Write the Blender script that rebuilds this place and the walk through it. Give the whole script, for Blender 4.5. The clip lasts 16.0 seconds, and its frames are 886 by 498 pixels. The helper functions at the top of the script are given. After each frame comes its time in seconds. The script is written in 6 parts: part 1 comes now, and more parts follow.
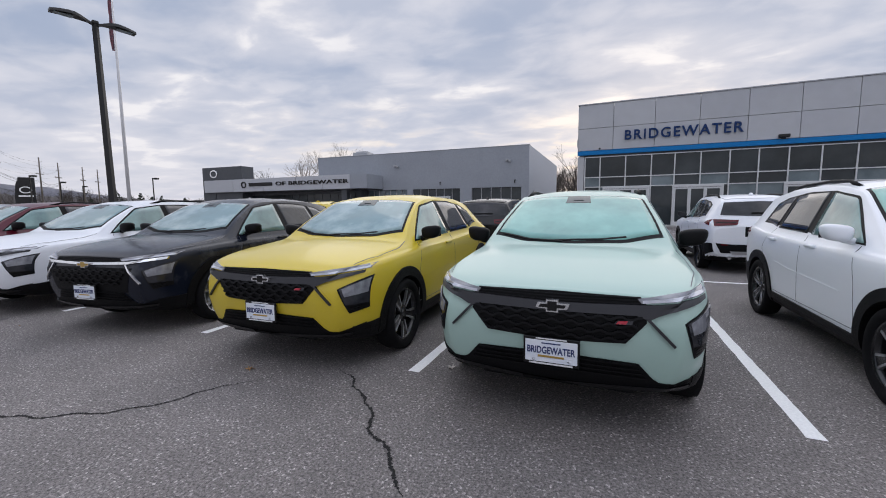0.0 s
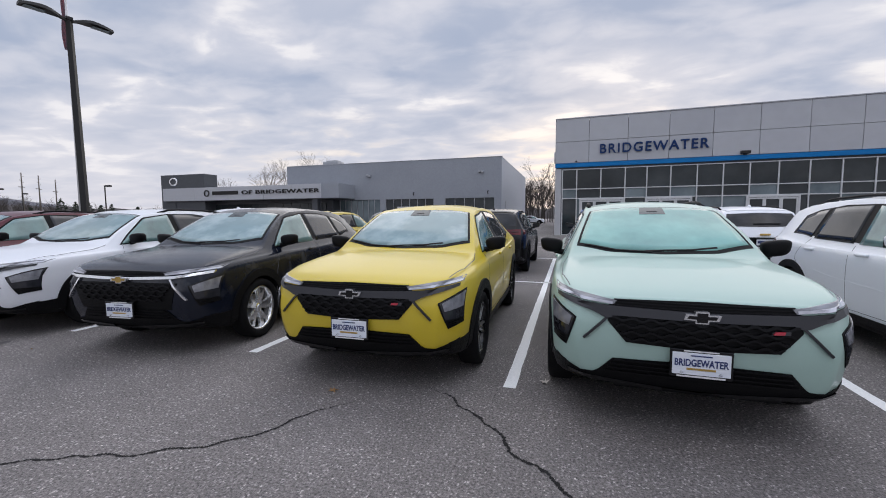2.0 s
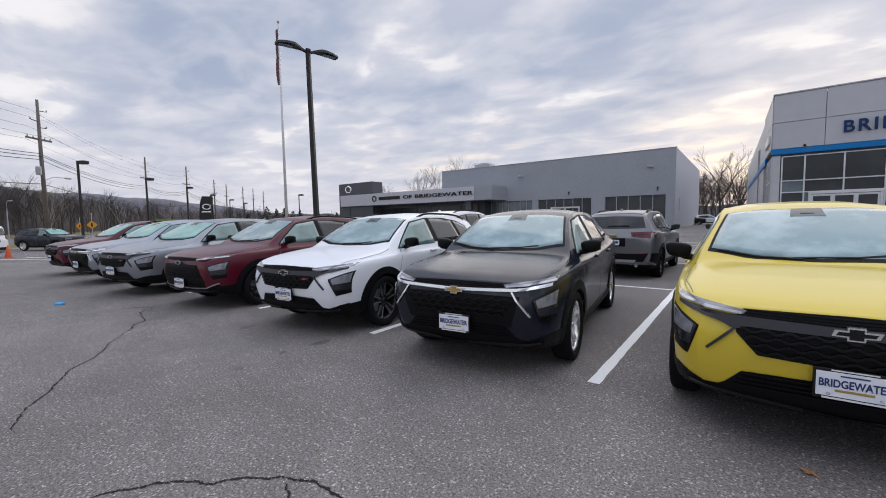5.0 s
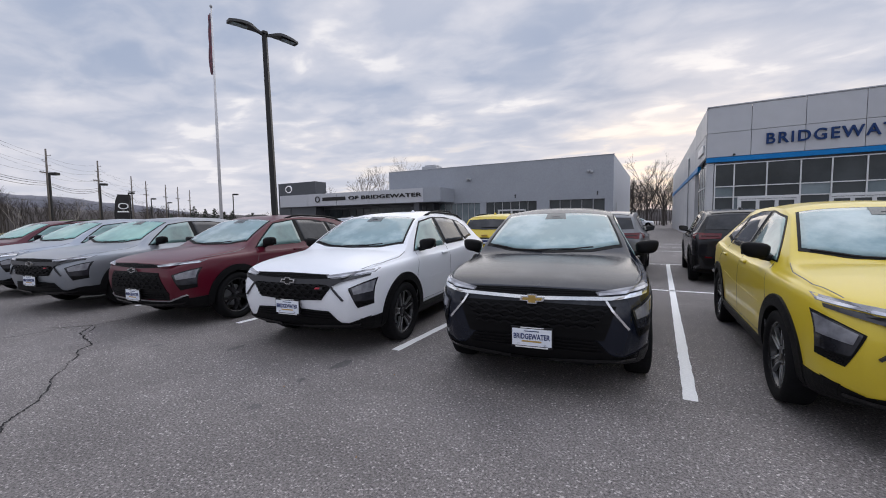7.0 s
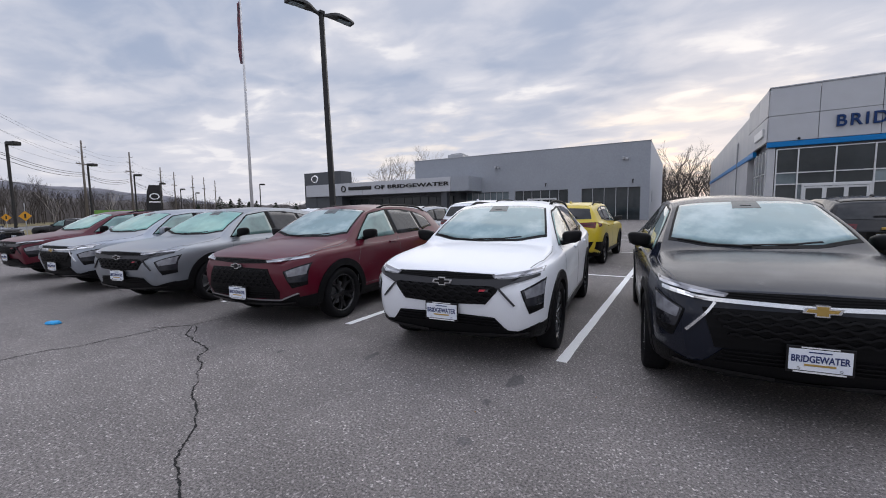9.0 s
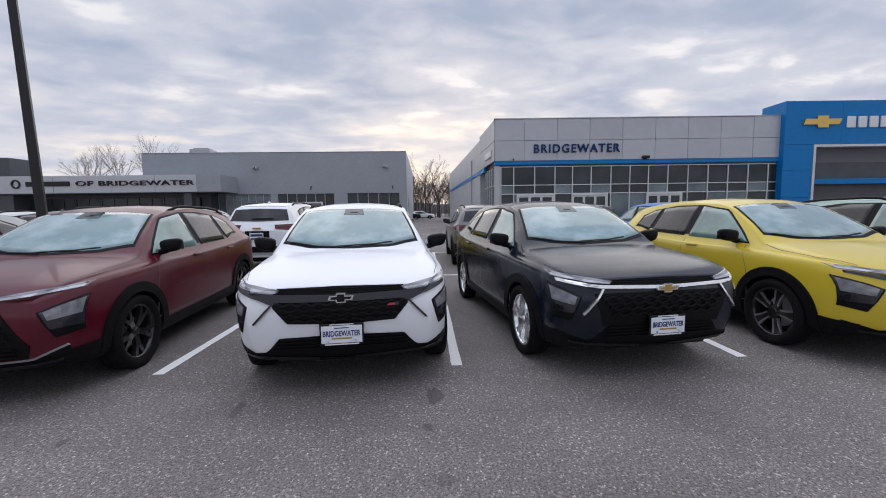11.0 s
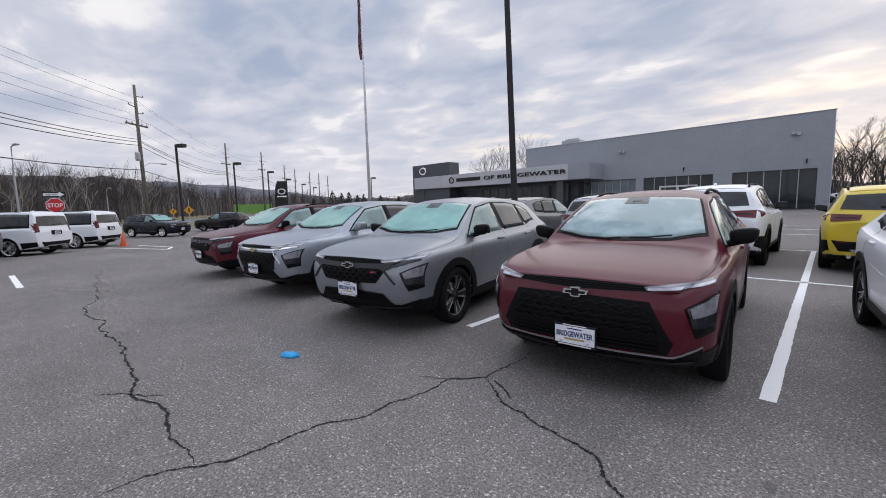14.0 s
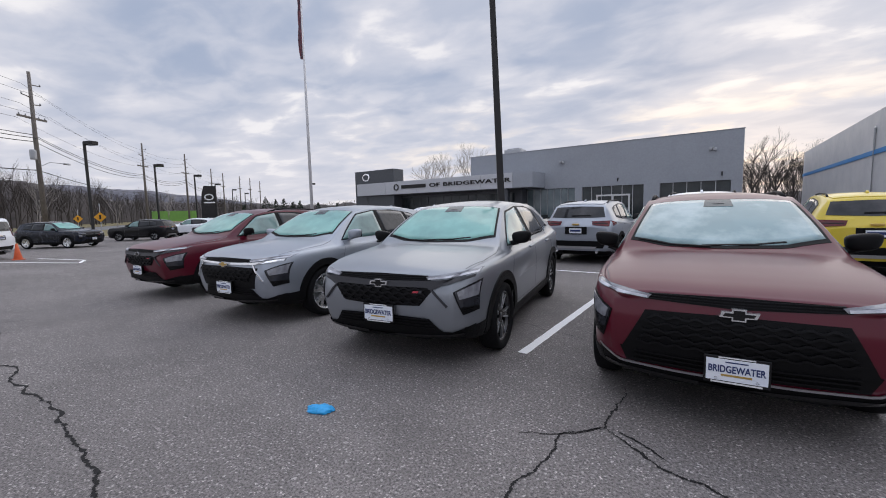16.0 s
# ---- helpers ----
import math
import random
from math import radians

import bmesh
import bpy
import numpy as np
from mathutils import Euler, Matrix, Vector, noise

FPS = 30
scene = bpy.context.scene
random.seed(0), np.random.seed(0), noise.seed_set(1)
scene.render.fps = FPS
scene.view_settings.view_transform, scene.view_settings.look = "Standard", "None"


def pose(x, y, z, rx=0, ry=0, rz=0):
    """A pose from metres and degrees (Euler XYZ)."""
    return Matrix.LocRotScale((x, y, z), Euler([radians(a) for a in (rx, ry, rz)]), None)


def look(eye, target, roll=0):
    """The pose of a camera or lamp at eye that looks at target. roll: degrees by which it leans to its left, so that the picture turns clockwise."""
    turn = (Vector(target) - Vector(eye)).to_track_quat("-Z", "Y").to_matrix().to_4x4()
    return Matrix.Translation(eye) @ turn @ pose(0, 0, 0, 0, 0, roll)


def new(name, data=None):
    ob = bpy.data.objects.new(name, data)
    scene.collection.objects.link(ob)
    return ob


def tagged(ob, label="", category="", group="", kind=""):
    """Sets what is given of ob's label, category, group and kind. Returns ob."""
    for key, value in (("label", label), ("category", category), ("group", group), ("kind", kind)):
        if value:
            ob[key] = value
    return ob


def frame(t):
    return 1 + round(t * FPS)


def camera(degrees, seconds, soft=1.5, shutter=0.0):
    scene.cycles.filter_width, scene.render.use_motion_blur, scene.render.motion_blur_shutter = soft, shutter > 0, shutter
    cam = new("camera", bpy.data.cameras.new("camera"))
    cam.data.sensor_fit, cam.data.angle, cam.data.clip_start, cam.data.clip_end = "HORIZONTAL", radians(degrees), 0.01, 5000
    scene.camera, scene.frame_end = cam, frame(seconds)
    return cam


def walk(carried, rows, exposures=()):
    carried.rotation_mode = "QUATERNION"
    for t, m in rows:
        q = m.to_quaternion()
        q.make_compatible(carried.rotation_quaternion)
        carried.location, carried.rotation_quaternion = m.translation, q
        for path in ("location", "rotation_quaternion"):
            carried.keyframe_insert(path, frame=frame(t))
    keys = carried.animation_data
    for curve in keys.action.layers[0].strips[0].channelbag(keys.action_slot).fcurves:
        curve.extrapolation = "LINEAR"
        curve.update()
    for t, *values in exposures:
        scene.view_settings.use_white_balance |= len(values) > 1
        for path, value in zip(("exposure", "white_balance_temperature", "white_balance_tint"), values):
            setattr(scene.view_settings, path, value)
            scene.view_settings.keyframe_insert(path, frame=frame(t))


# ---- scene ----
cam = camera(95.6, 16.0, 1.0)
PATH = [
    (0, (-0.089, 0.226, 1.382), (-0.839, 2.069, 1.176), -0.5),
    (0.5, (-0.326, 0.171, 1.399), (-0.981, 2.051, 1.206), -0.5),
    (1, (-0.582, 0.035, 1.392), (-1.172, 1.937, 1.214), -0.4),
    (1.5, (-0.828, -0.024, 1.393), (-1.391, 1.888, 1.23), -0.3),
    (2, (-1.128, -0.034, 1.393), (-1.72, 1.87, 1.236), -0.3),
    (2.5, (-1.427, -0.065, 1.39), (-2.116, 1.805, 1.231), -0.6),
    (3, (-1.795, -0.153, 1.403), (-2.646, 1.65, 1.244), -0.7),
    (3.5, (-2.175, -0.167, 1.393), (-3.209, 1.538, 1.238), -0.8),
    (4, (-2.523, -0.169, 1.434), (-3.727, 1.421, 1.288), -1.0),
    (4.2, (-2.684, -0.161, 1.427), (-3.93, 1.397, 1.286), -1.0),
    (6.5, (-4.137, -0.293, 1.44), (-5.116, 1.445, 1.298), -0.7),
    (7, (-4.48, -0.258, 1.402), (-5.428, 1.498, 1.265), -0.7),
    (7.5, (-4.864, -0.263, 1.429), (-5.826, 1.484, 1.285), -0.7),
    (8, (-5.265, -0.382, 1.426), (-6.277, 1.336, 1.264), -0.7),
    (8.2, (-5.415, -0.41, 1.439), (-6.449, 1.294, 1.263), -0.7),
    (10.3, (-7.056, -0.4, 1.403), (-7.898, 1.401, 1.179), -1.5),
    (10.5, (-7.162, -0.372, 1.417), (-7.826, 1.503, 1.207), -1.3),
    (11, (-7.274, -0.342, 1.433), (-7.186, 1.647, 1.248), -0.8),
    (11.5, (-7.386, -0.394, 1.454), (-6.842, 1.522, 1.272), -0.5),
    (12, (-7.715, -0.205, 1.436), (-7.489, 1.772, 1.237), -1.3),
    (12.5, (-8.193, -0.126, 1.441), (-8.644, 1.813, 1.251), -0.4),
    (13, (-8.639, -0.253, 1.468), (-9.564, 1.509, 1.268), 0.2),
    (13.5, (-9.054, -0.282, 1.439), (-10.273, 1.287, 1.208), -0.8),
    (14, (-9.467, -0.27, 1.461), (-10.847, 1.161, 1.239), -1.5),
    (14.5, (-9.808, -0.342, 1.44), (-11.205, 1.075, 1.241), -0.8),
    (15, (-10.144, -0.394, 1.455), (-11.484, 1.078, 1.263), -0.7),
    (15.5, (-10.537, -0.334, 1.443), (-11.807, 1.199, 1.246), -1.4),
    (16, (-10.882, -0.335, 1.437), (-12.029, 1.292, 1.245), -1.3),
]
walk(cam, [(t, look(eye, target, roll)) for t, eye, target, roll in PATH])

# ---- world and light ----
world = bpy.data.worlds.new("world")
scene.world = world
world.use_nodes = True
wn, wl = world.node_tree.nodes, world.node_tree.links
wn.clear()


def wnode(kind, **values):
    n = wn.new(kind)
    for key, value in values.items():
        n.inputs[key].default_value = value
    return n


def wmath(op, a, b=None, c=None):
    n = wn.new("ShaderNodeMath")
    n.operation = op
    for i, v in enumerate((a, b, c)):
        if v is None:
            continue
        if isinstance(v, (int, float)):
            n.inputs[i].default_value = v
        else:
            wl.new(v, n.inputs[i])
    return n.outputs[0]


def wmix(f, a, b):
    n = wn.new("ShaderNodeMix")
    n.data_type = "RGBA"
    for socket, v in ((n.inputs[0], f), (n.inputs[6], a), (n.inputs[7], b)):
        if isinstance(v, (int, float, tuple)):
            socket.default_value = v
        else:
            wl.new(v, socket)
    return n.outputs[2]


def wramp(v, lo, hi):
    n = wn.new("ShaderNodeMapRange")
    n.interpolation_type = "SMOOTHSTEP"
    wl.new(v, n.inputs[0])
    n.inputs[1].default_value, n.inputs[2].default_value = lo, hi
    return n.outputs[0]


sky = wn.new("ShaderNodeTexSky")
sky.sky_type, sky.sun_disc = "NISHITA", False
sky.sun_elevation, sky.sun_rotation, sky.dust_density = radians(9), radians(2), 2.0
coord = wn.new("ShaderNodeTexCoord")
sep = wn.new("ShaderNodeSeparateXYZ")
wl.new(coord.outputs["Generated"], sep.inputs[0])
up = wmath("MAXIMUM", sep.outputs[2], 0.0)
lift = wmath("ADD", up, 0.14)
# cloud layer: the direction laid out on a flat deck
comb = wn.new("ShaderNodeCombineXYZ")
wl.new(wmath("DIVIDE", sep.outputs[0], lift), comb.inputs[0])
wl.new(wmath("DIVIDE", sep.outputs[1], lift), comb.inputs[1])
deck = wn.new("ShaderNodeMapping")
deck.inputs["Rotation"].default_value = (0, 0, radians(-24))
deck.inputs["Scale"].default_value = (0.85, 1.15, 1.0)
wl.new(comb.outputs[0], deck.inputs[0])
n1 = wnode("ShaderNodeTexNoise", Scale=1.05, Detail=6.0, Roughness=0.45, Distortion=0.5)
n2 = wnode("ShaderNodeTexNoise", Scale=3.4, Detail=6.0, Roughness=0.5, Distortion=0.3)
for n in (n1, n2):
    wl.new(deck.outputs[0], n.inputs["Vector"])
big = wramp(n1.outputs[0], 0.36, 0.66)
small = wramp(n2.outputs[0], 0.35, 0.68)
cover = wmath("ADD", wmath("MULTIPLY", big, 0.55), wmath("MULTIPLY", small, 0.45))
# glow round the hidden low sun, towards +y
az = wn.new("ShaderNodeVectorMath")
az.operation = "DOT_PRODUCT"
wl.new(coord.outputs["Generated"], az.inputs[0])
az.inputs[1].default_value = (-0.06, 0.985, 0.15)
toward = wramp(az.outputs["Value"], 0.62, 1.0)
low = wmath("SUBTRACT", 1.0, wramp(up, 0.02, 0.28))
glow = wmath("MULTIPLY", toward, low)
grey = wmix(cover, (0.385, 0.45, 0.60, 1), (0.80, 0.79, 0.85, 1))
thin = wramp(cover, 0.66, 0.98)
bright = wmix(thin, grey, (0.93, 0.91, 0.93, 1))
warm = wmix(wmath("MULTIPLY", glow, wramp(cover, 0.42, 0.80)), bright, (1.03, 0.86, 0.67, 1))
haze = wmath("SUBTRACT", 1.0, wramp(up, 0.0, 0.30))
soft_sky = wmix(wmath("MULTIPLY", haze, 0.62), warm, (0.80, 0.78, 0.84, 1))
clear = wn.new("ShaderNodeBackground")
clear.inputs[1].default_value = 0.06
wl.new(sky.outputs[0], clear.inputs[0])
cloud = wn.new("ShaderNodeBackground")
wl.new(wmath("ADD", 1.05, wmath("MULTIPLY", wramp(sep.outputs[2], 0.5, 0.95), 1.1)), cloud.inputs[1])
wl.new(soft_sky, cloud.inputs[0])
both = wn.new("ShaderNodeMixShader")
both.inputs[0].default_value = 0.93
wl.new(clear.outputs[0], both.inputs[1])
wl.new(cloud.outputs[0], both.inputs[2])
wout = wn.new("ShaderNodeOutputWorld")
wl.new(both.outputs[0], wout.inputs[0])

sun = new("sun", bpy.data.lights.new("sun", "SUN"))
sun.data.energy, sun.data.angle, sun.data.color = 0.9, radians(80), (1.0, 0.93, 0.84)
sun.matrix_world = look((0, 0, 30), (0.0, -38.0, 8.0))
scene.view_settings.exposure = 0.0


# ---- materials ----
def material(name, base, rough=0.5, metal=0.0, coat=0.0, grain=None, bump=0.0, bump_scale=200.0, tint=None, tint_scale=2.0, spec=0.5, ramp=(0.35, 0.7), rand=0.0):
    """Principled surface; grain: (scale, amount) of fine light-dark speckle; tint: second colour in broad patches."""
    m = bpy.data.materials.new(name)
    m.use_nodes = True
    nt = m.node_tree
    nodes, links = nt.nodes, nt.links
    p = nodes["Principled BSDF"]
    p.inputs["Base Color"].default_value = (*base, 1)
    p.inputs["Roughness"].default_value, p.inputs["Metallic"].default_value = rough, metal
    p.inputs["Coat Weight"].default_value, p.inputs["Coat Roughness"].default_value = coat, 0.03
    p.inputs["Specular IOR Level"].default_value = spec
    tc = nodes.new("ShaderNodeTexCoord")
    last = None
    if tint:
        t = nodes.new("ShaderNodeTexNoise")
        t.inputs["Scale"].default_value, t.inputs["Detail"].default_value, t.inputs["Roughness"].default_value = tint_scale, 6, 0.6
        links.new(tc.outputs["Object"], t.inputs["Vector"])
        r = nodes.new("ShaderNodeMapRange")
        r.inputs[1].default_value, r.inputs[2].default_value = ramp
        links.new(t.outputs[0], r.inputs[0])
        mx = nodes.new("ShaderNodeMix")
        mx.data_type = "RGBA"
        links.new(r.outputs[0], mx.inputs[0])
        mx.inputs[6].default_value, mx.inputs[7].default_value = (*base, 1), (*tint, 1)
        last = mx.outputs[2]
    if grain:
        g = nodes.new("ShaderNodeTexNoise")
        g.inputs["Scale"].default_value, g.inputs["Detail"].default_value = grain[0], 3
        links.new(tc.outputs["Object"], g.inputs["Vector"])
        r = nodes.new("ShaderNodeMapRange")
        r.inputs[1].default_value, r.inputs[2].default_value = 0.3, 0.7
        r.inputs[3].default_value, r.inputs[4].default_value = 1 - grain[1], 1 + grain[1]
        links.new(g.outputs[0], r.inputs[0])
        mx = nodes.new("ShaderNodeMix")
        mx.data_type, mx.blend_type = "RGBA", "MULTIPLY"
        mx.inputs[0].default_value = 1
        if last:
            links.new(last, mx.inputs[6])
        else:
            mx.inputs[6].default_value = (*base, 1)
        links.new(r.outputs[0], mx.inputs[7])
        last = mx.outputs[2]
    if rand:
        oi = nodes.new("ShaderNodeObjectInfo")
        r = nodes.new("ShaderNodeMapRange")
        r.inputs[3].default_value, r.inputs[4].default_value = 1 - rand, 1 + rand
        links.new(oi.outputs["Random"], r.inputs[0])
        mx = nodes.new("ShaderNodeMix")
        mx.data_type, mx.blend_type = "RGBA", "MULTIPLY"
        mx.inputs[0].default_value = 1
        if last:
            links.new(last, mx.inputs[6])
        else:
            mx.inputs[6].default_value = (*base, 1)
        links.new(r.outputs[0], mx.inputs[7])
        last = mx.outputs[2]
    if last:
        links.new(last, p.inputs["Base Color"])
    if bump:
        g = nodes.new("ShaderNodeTexNoise")
        g.inputs["Scale"].default_value, g.inputs["Detail"].default_value = bump_scale, 4
        links.new(tc.outputs["Object"], g.inputs["Vector"])
        b = nodes.new("ShaderNodeBump")
        b.inputs["Strength"].default_value, b.inputs["Distance"].default_value = bump, 0.01
        links.new(g.outputs[0], b.inputs["Height"])
        links.new(b.outputs[0], p.inputs["Normal"])
    return m


def paint(name, base, metal=0.0, frost=0.0, rough=0.36, coat=0.40, scale=2.2, ramp=(0.45, 0.85), spec=0.5):
    """Car paint under clear coat; frost: how strongly a pale night film streaks it."""
    pale = tuple(c + (0.55 - c) * frost for c in base)
    m = material(name, base, rough, metal, coat, (900.0, 0.05), 0.0, tint=pale, tint_scale=scale, ramp=ramp, spec=spec)
    return m


def asphalt_material():
    m = bpy.data.materials.new("asphalt")
    m.use_nodes = True
    nodes, links = m.node_tree.nodes, m.node_tree.links
    p = nodes["Principled BSDF"]
    tc = nodes.new("ShaderNodeTexCoord")

    def noise_at(scale, detail, rough=0.55):
        n = nodes.new("ShaderNodeTexNoise")
        n.inputs["Scale"].default_value, n.inputs["Detail"].default_value, n.inputs["Roughness"].default_value = scale, detail, rough
        links.new(tc.outputs["Object"], n.inputs["Vector"])
        return n.outputs[0]

    def spread(v, a, b, c, d):
        r = nodes.new("ShaderNodeMapRange")
        for i, x in enumerate((a, b, c, d)):
            r.inputs[i + 1].default_value = x
        links.new(v, r.inputs[0])
        return r.outputs[0]

    def mult(a, b):
        n = nodes.new("ShaderNodeMath")
        n.operation = "MULTIPLY"
        links.new(a, n.inputs[0]), links.new(b, n.inputs[1])
        return n.outputs[0]

    broad = spread(noise_at(0.22, 5), 0.3, 0.7, 0.82, 1.2)
    blotch = spread(noise_at(1.7, 6, 0.65), 0.3, 0.7, 0.86, 1.14)
    fine = spread(noise_at(64.0, 6, 0.75), 0.36, 0.64, 0.30, 1.76)
    stone = nodes.new("ShaderNodeTexVoronoi")
    stone.inputs["Scale"].default_value = 92.0
    links.new(tc.outputs["Object"], stone.inputs["Vector"])
    chips = spread(stone.outputs["Color"], 0.74, 0.97, 0.92, 2.7)
    v = mult(mult(broad, blotch), mult(fine, chips))
    mx = nodes.new("ShaderNodeMix")
    mx.data_type, mx.blend_type = "RGBA", "MULTIPLY"
    mx.inputs[0].default_value = 1
    mx.inputs[6].default_value = (0.175, 0.159, 0.153, 1)
    links.new(v, mx.inputs[7])
    links.new(mx.outputs[2], p.inputs["Base Color"])
    p.inputs["Roughness"].default_value = 0.82
    b = nodes.new("ShaderNodeBump")
    b.inputs["Strength"].default_value, b.inputs["Distance"].default_value = 0.55, 0.006
    links.new(stone.outputs["Distance"], b.inputs["Height"])
    links.new(b.outputs[0], p.inputs["Normal"])
    return m


ASPHALT = asphalt_material()
LINE = material("road_paint", (0.92, 0.92, 0.91), 0.7, tint=(0.50, 0.49, 0.48), tint_scale=14, ramp=(0.64, 0.9), bump=0.3, bump_scale=120, grain=(60, 0.06))
CRACK = material("crack_shadow", (0.012, 0.011, 0.011), 0.95, grain=(80, 0.4))
TAR = material("oil_stain", (0.10, 0.093, 0.093), 0.8, tint=(0.15, 0.139, 0.139), tint_scale=14, grain=(75, 0.4))
PANEL = material("aluminium_panel", (0.50, 0.51, 0.53), 0.45, 0.15, grain=(2.0, 0.04), rand=0.03, tint=(0.46, 0.47, 0.50), tint_scale=0.5)
PANEL_WHITE = material("white_panel", (0.52, 0.52, 0.53), 0.5, grain=(2.0, 0.03), rand=0.03, tint=(0.44, 0.45, 0.47), tint_scale=0.6)
JOINT = material("panel_joint", (0.15, 0.15, 0.16), 0.8)
BLUE = material("blue_cladding", (0.002, 0.18, 0.48), 0.4, spec=0.25, grain=(3.0, 0.05), rand=0.03)
NAVY = material("navy_letters", (0.012, 0.040, 0.135), 0.5, spec=0.2)
WHITE_ALU = material("white_aluminium", (0.62, 0.63, 0.64), 0.35, 0.3, grain=(5, 0.04))
GLASS_DARK = material("shop_glass", (0.014, 0.020, 0.023), 0.05, spec=0.38, tint=(0.045, 0.055, 0.06), tint_scale=0.35)
GLASS_PALE = material("shop_glass_pale", (0.09, 0.125, 0.14), 0.05, spec=0.5, tint=(0.20, 0.25, 0.27), tint_scale=0.5)
NEIGHBOUR_GREY = material("grey_stucco", (0.345, 0.365, 0.40), 0.7, grain=(6, 0.05), bump=0.1, bump_scale=40, tint=(0.315, 0.335, 0.37), tint_scale=0.3)
NEIGHBOUR_SIDE = material("pale_grey_stucco", (0.46, 0.48, 0.52), 0.7, grain=(6, 0.05), bump=0.1, bump_scale=40)
NEIGHBOUR_BAND = material("silver_fascia", (0.54, 0.55, 0.58), 0.4, 0.2, grain=(4, 0.03), rand=0.02)
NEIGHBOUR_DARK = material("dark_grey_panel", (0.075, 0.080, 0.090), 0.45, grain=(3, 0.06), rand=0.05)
BLACK_METAL = material("black_metal", (0.016, 0.015, 0.015), 0.5, 0.2, grain=(12, 0.15))
GREY_METAL = material("galvanised", (0.42, 0.43, 0.45), 0.45, 0.5, grain=(10, 0.1))
POLE_WHITE = material("white_pole", (0.66, 0.66, 0.67), 0.4, grain=(4, 0.05))
WOOD_POLE = material("weathered_wood", (0.145, 0.125, 0.110), 0.9, grain=(14, 0.25), bump=0.3, bump_scale=30, tint=(0.20, 0.18, 0.16), tint_scale=1.2)
CONCRETE = material("concrete", (0.42, 0.41, 0.39), 0.85, grain=(30, 0.12), bump=0.3, bump_scale=60, tint=(0.33, 0.32, 0.30), tint_scale=1.5)
GRASS = material("winter_grass", (0.22, 0.17, 0.085), 0.95, grain=(30, 0.35), tint=(0.12, 0.12, 0.05), tint_scale=0.6, bump=0.5, bump_scale=30)
BARK = material("bark", (0.058, 0.049, 0.045), 0.95, grain=(20, 0.3), bump=0.4, bump_scale=25)
BARK_PALE = material("pale_bark", (0.33, 0.30, 0.27), 0.9, grain=(8, 0.3))
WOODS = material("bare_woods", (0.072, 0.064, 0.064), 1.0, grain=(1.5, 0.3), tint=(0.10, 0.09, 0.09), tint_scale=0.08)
# no atmosphere is modelled: distance haze is mixed into this ridge colour
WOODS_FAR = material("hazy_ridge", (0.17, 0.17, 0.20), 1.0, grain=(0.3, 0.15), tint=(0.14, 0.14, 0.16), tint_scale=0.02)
CONIFER = material("conifer", (0.030, 0.042, 0.026), 0.95, grain=(4, 0.4))
RUBBER = material("rubber", (0.008, 0.008, 0.009), 0.8, spec=0.14, grain=(40, 0.2), bump=0.2, bump_scale=80)
PLASTIC = material("black_plastic", (0.0065, 0.0065, 0.0072), 0.5, spec=0.13, grain=(300, 0.15), bump=0.15, bump_scale=500)
GLOSS_BLACK = material("gloss_black", (0.007, 0.007, 0.008), 0.2, coat=0.15, spec=0.35, grain=(40, 0.1))
GRILLE_BAR = material("satin_black_bar", (0.007, 0.007, 0.008), 0.5, spec=0.16, grain=(200, 0.1))
GUNMETAL = material("gunmetal_trim", (0.045, 0.045, 0.050), 0.38, 0.5, grain=(300, 0.06))
CHROME = material("chrome", (0.86, 0.87, 0.88), 0.16, 0.85, grain=(30, 0.03))
ALLOY = material("machined_alloy", (0.52, 0.53, 0.55), 0.28, 0.9, grain=(60, 0.06))
BLACK_ALLOY = material("black_alloy", (0.020, 0.020, 0.022), 0.25, 0.4, 0.3)
# frosted glass; the tint patches paint in uneven cloud reflections
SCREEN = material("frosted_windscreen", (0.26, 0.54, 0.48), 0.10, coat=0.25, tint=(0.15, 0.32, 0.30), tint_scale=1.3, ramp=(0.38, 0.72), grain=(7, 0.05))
# misted glass; pale patches are reflected clouds painted into the colour
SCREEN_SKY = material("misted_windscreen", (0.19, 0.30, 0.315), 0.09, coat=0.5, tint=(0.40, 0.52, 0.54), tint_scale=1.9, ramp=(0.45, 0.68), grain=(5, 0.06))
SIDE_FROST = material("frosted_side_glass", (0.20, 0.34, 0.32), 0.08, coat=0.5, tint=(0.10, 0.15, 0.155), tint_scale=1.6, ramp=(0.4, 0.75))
SIDE_DARK = material("tinted_glass", (0.012, 0.014, 0.016), 0.05, coat=0.12, spec=0.35, tint=(0.05, 0.05, 0.055), tint_scale=1.8)
# black housing, its colour paled to teal for the windscreen's reflection over it
POD = material("housing_behind_glass", (0.022, 0.034, 0.036), 0.12, coat=0.3, tint=(0.04, 0.06, 0.06), tint_scale=6)
LENS = material("lamp_lens", (0.62, 0.63, 0.68), 0.08, coat=1.0, tint=(0.36, 0.36, 0.42), tint_scale=7, ramp=(0.4, 0.7))
LENS_MID = material("frosted_lens", (0.27, 0.275, 0.30), 0.1, coat=0.5, tint=(0.12, 0.12, 0.14), tint_scale=12)
LENS_DARK = material("smoked_lens", (0.040, 0.042, 0.050), 0.08, coat=0.35, tint=(0.014, 0.014, 0.017), tint_scale=6)
RED_LENS = material("red_lens", (0.12, 0.002, 0.006), 0.15, spec=0.3, coat=0.25, tint=(0.075, 0.004, 0.008), tint_scale=9)
PLATE_WHITE = material("plate_white", (0.84, 0.85, 0.88), 0.35, tint=(0.70, 0.75, 0.84), tint_scale=6)
PLATE_BLUE = material("plate_blue", (0.020, 0.035, 0.13), 0.4)
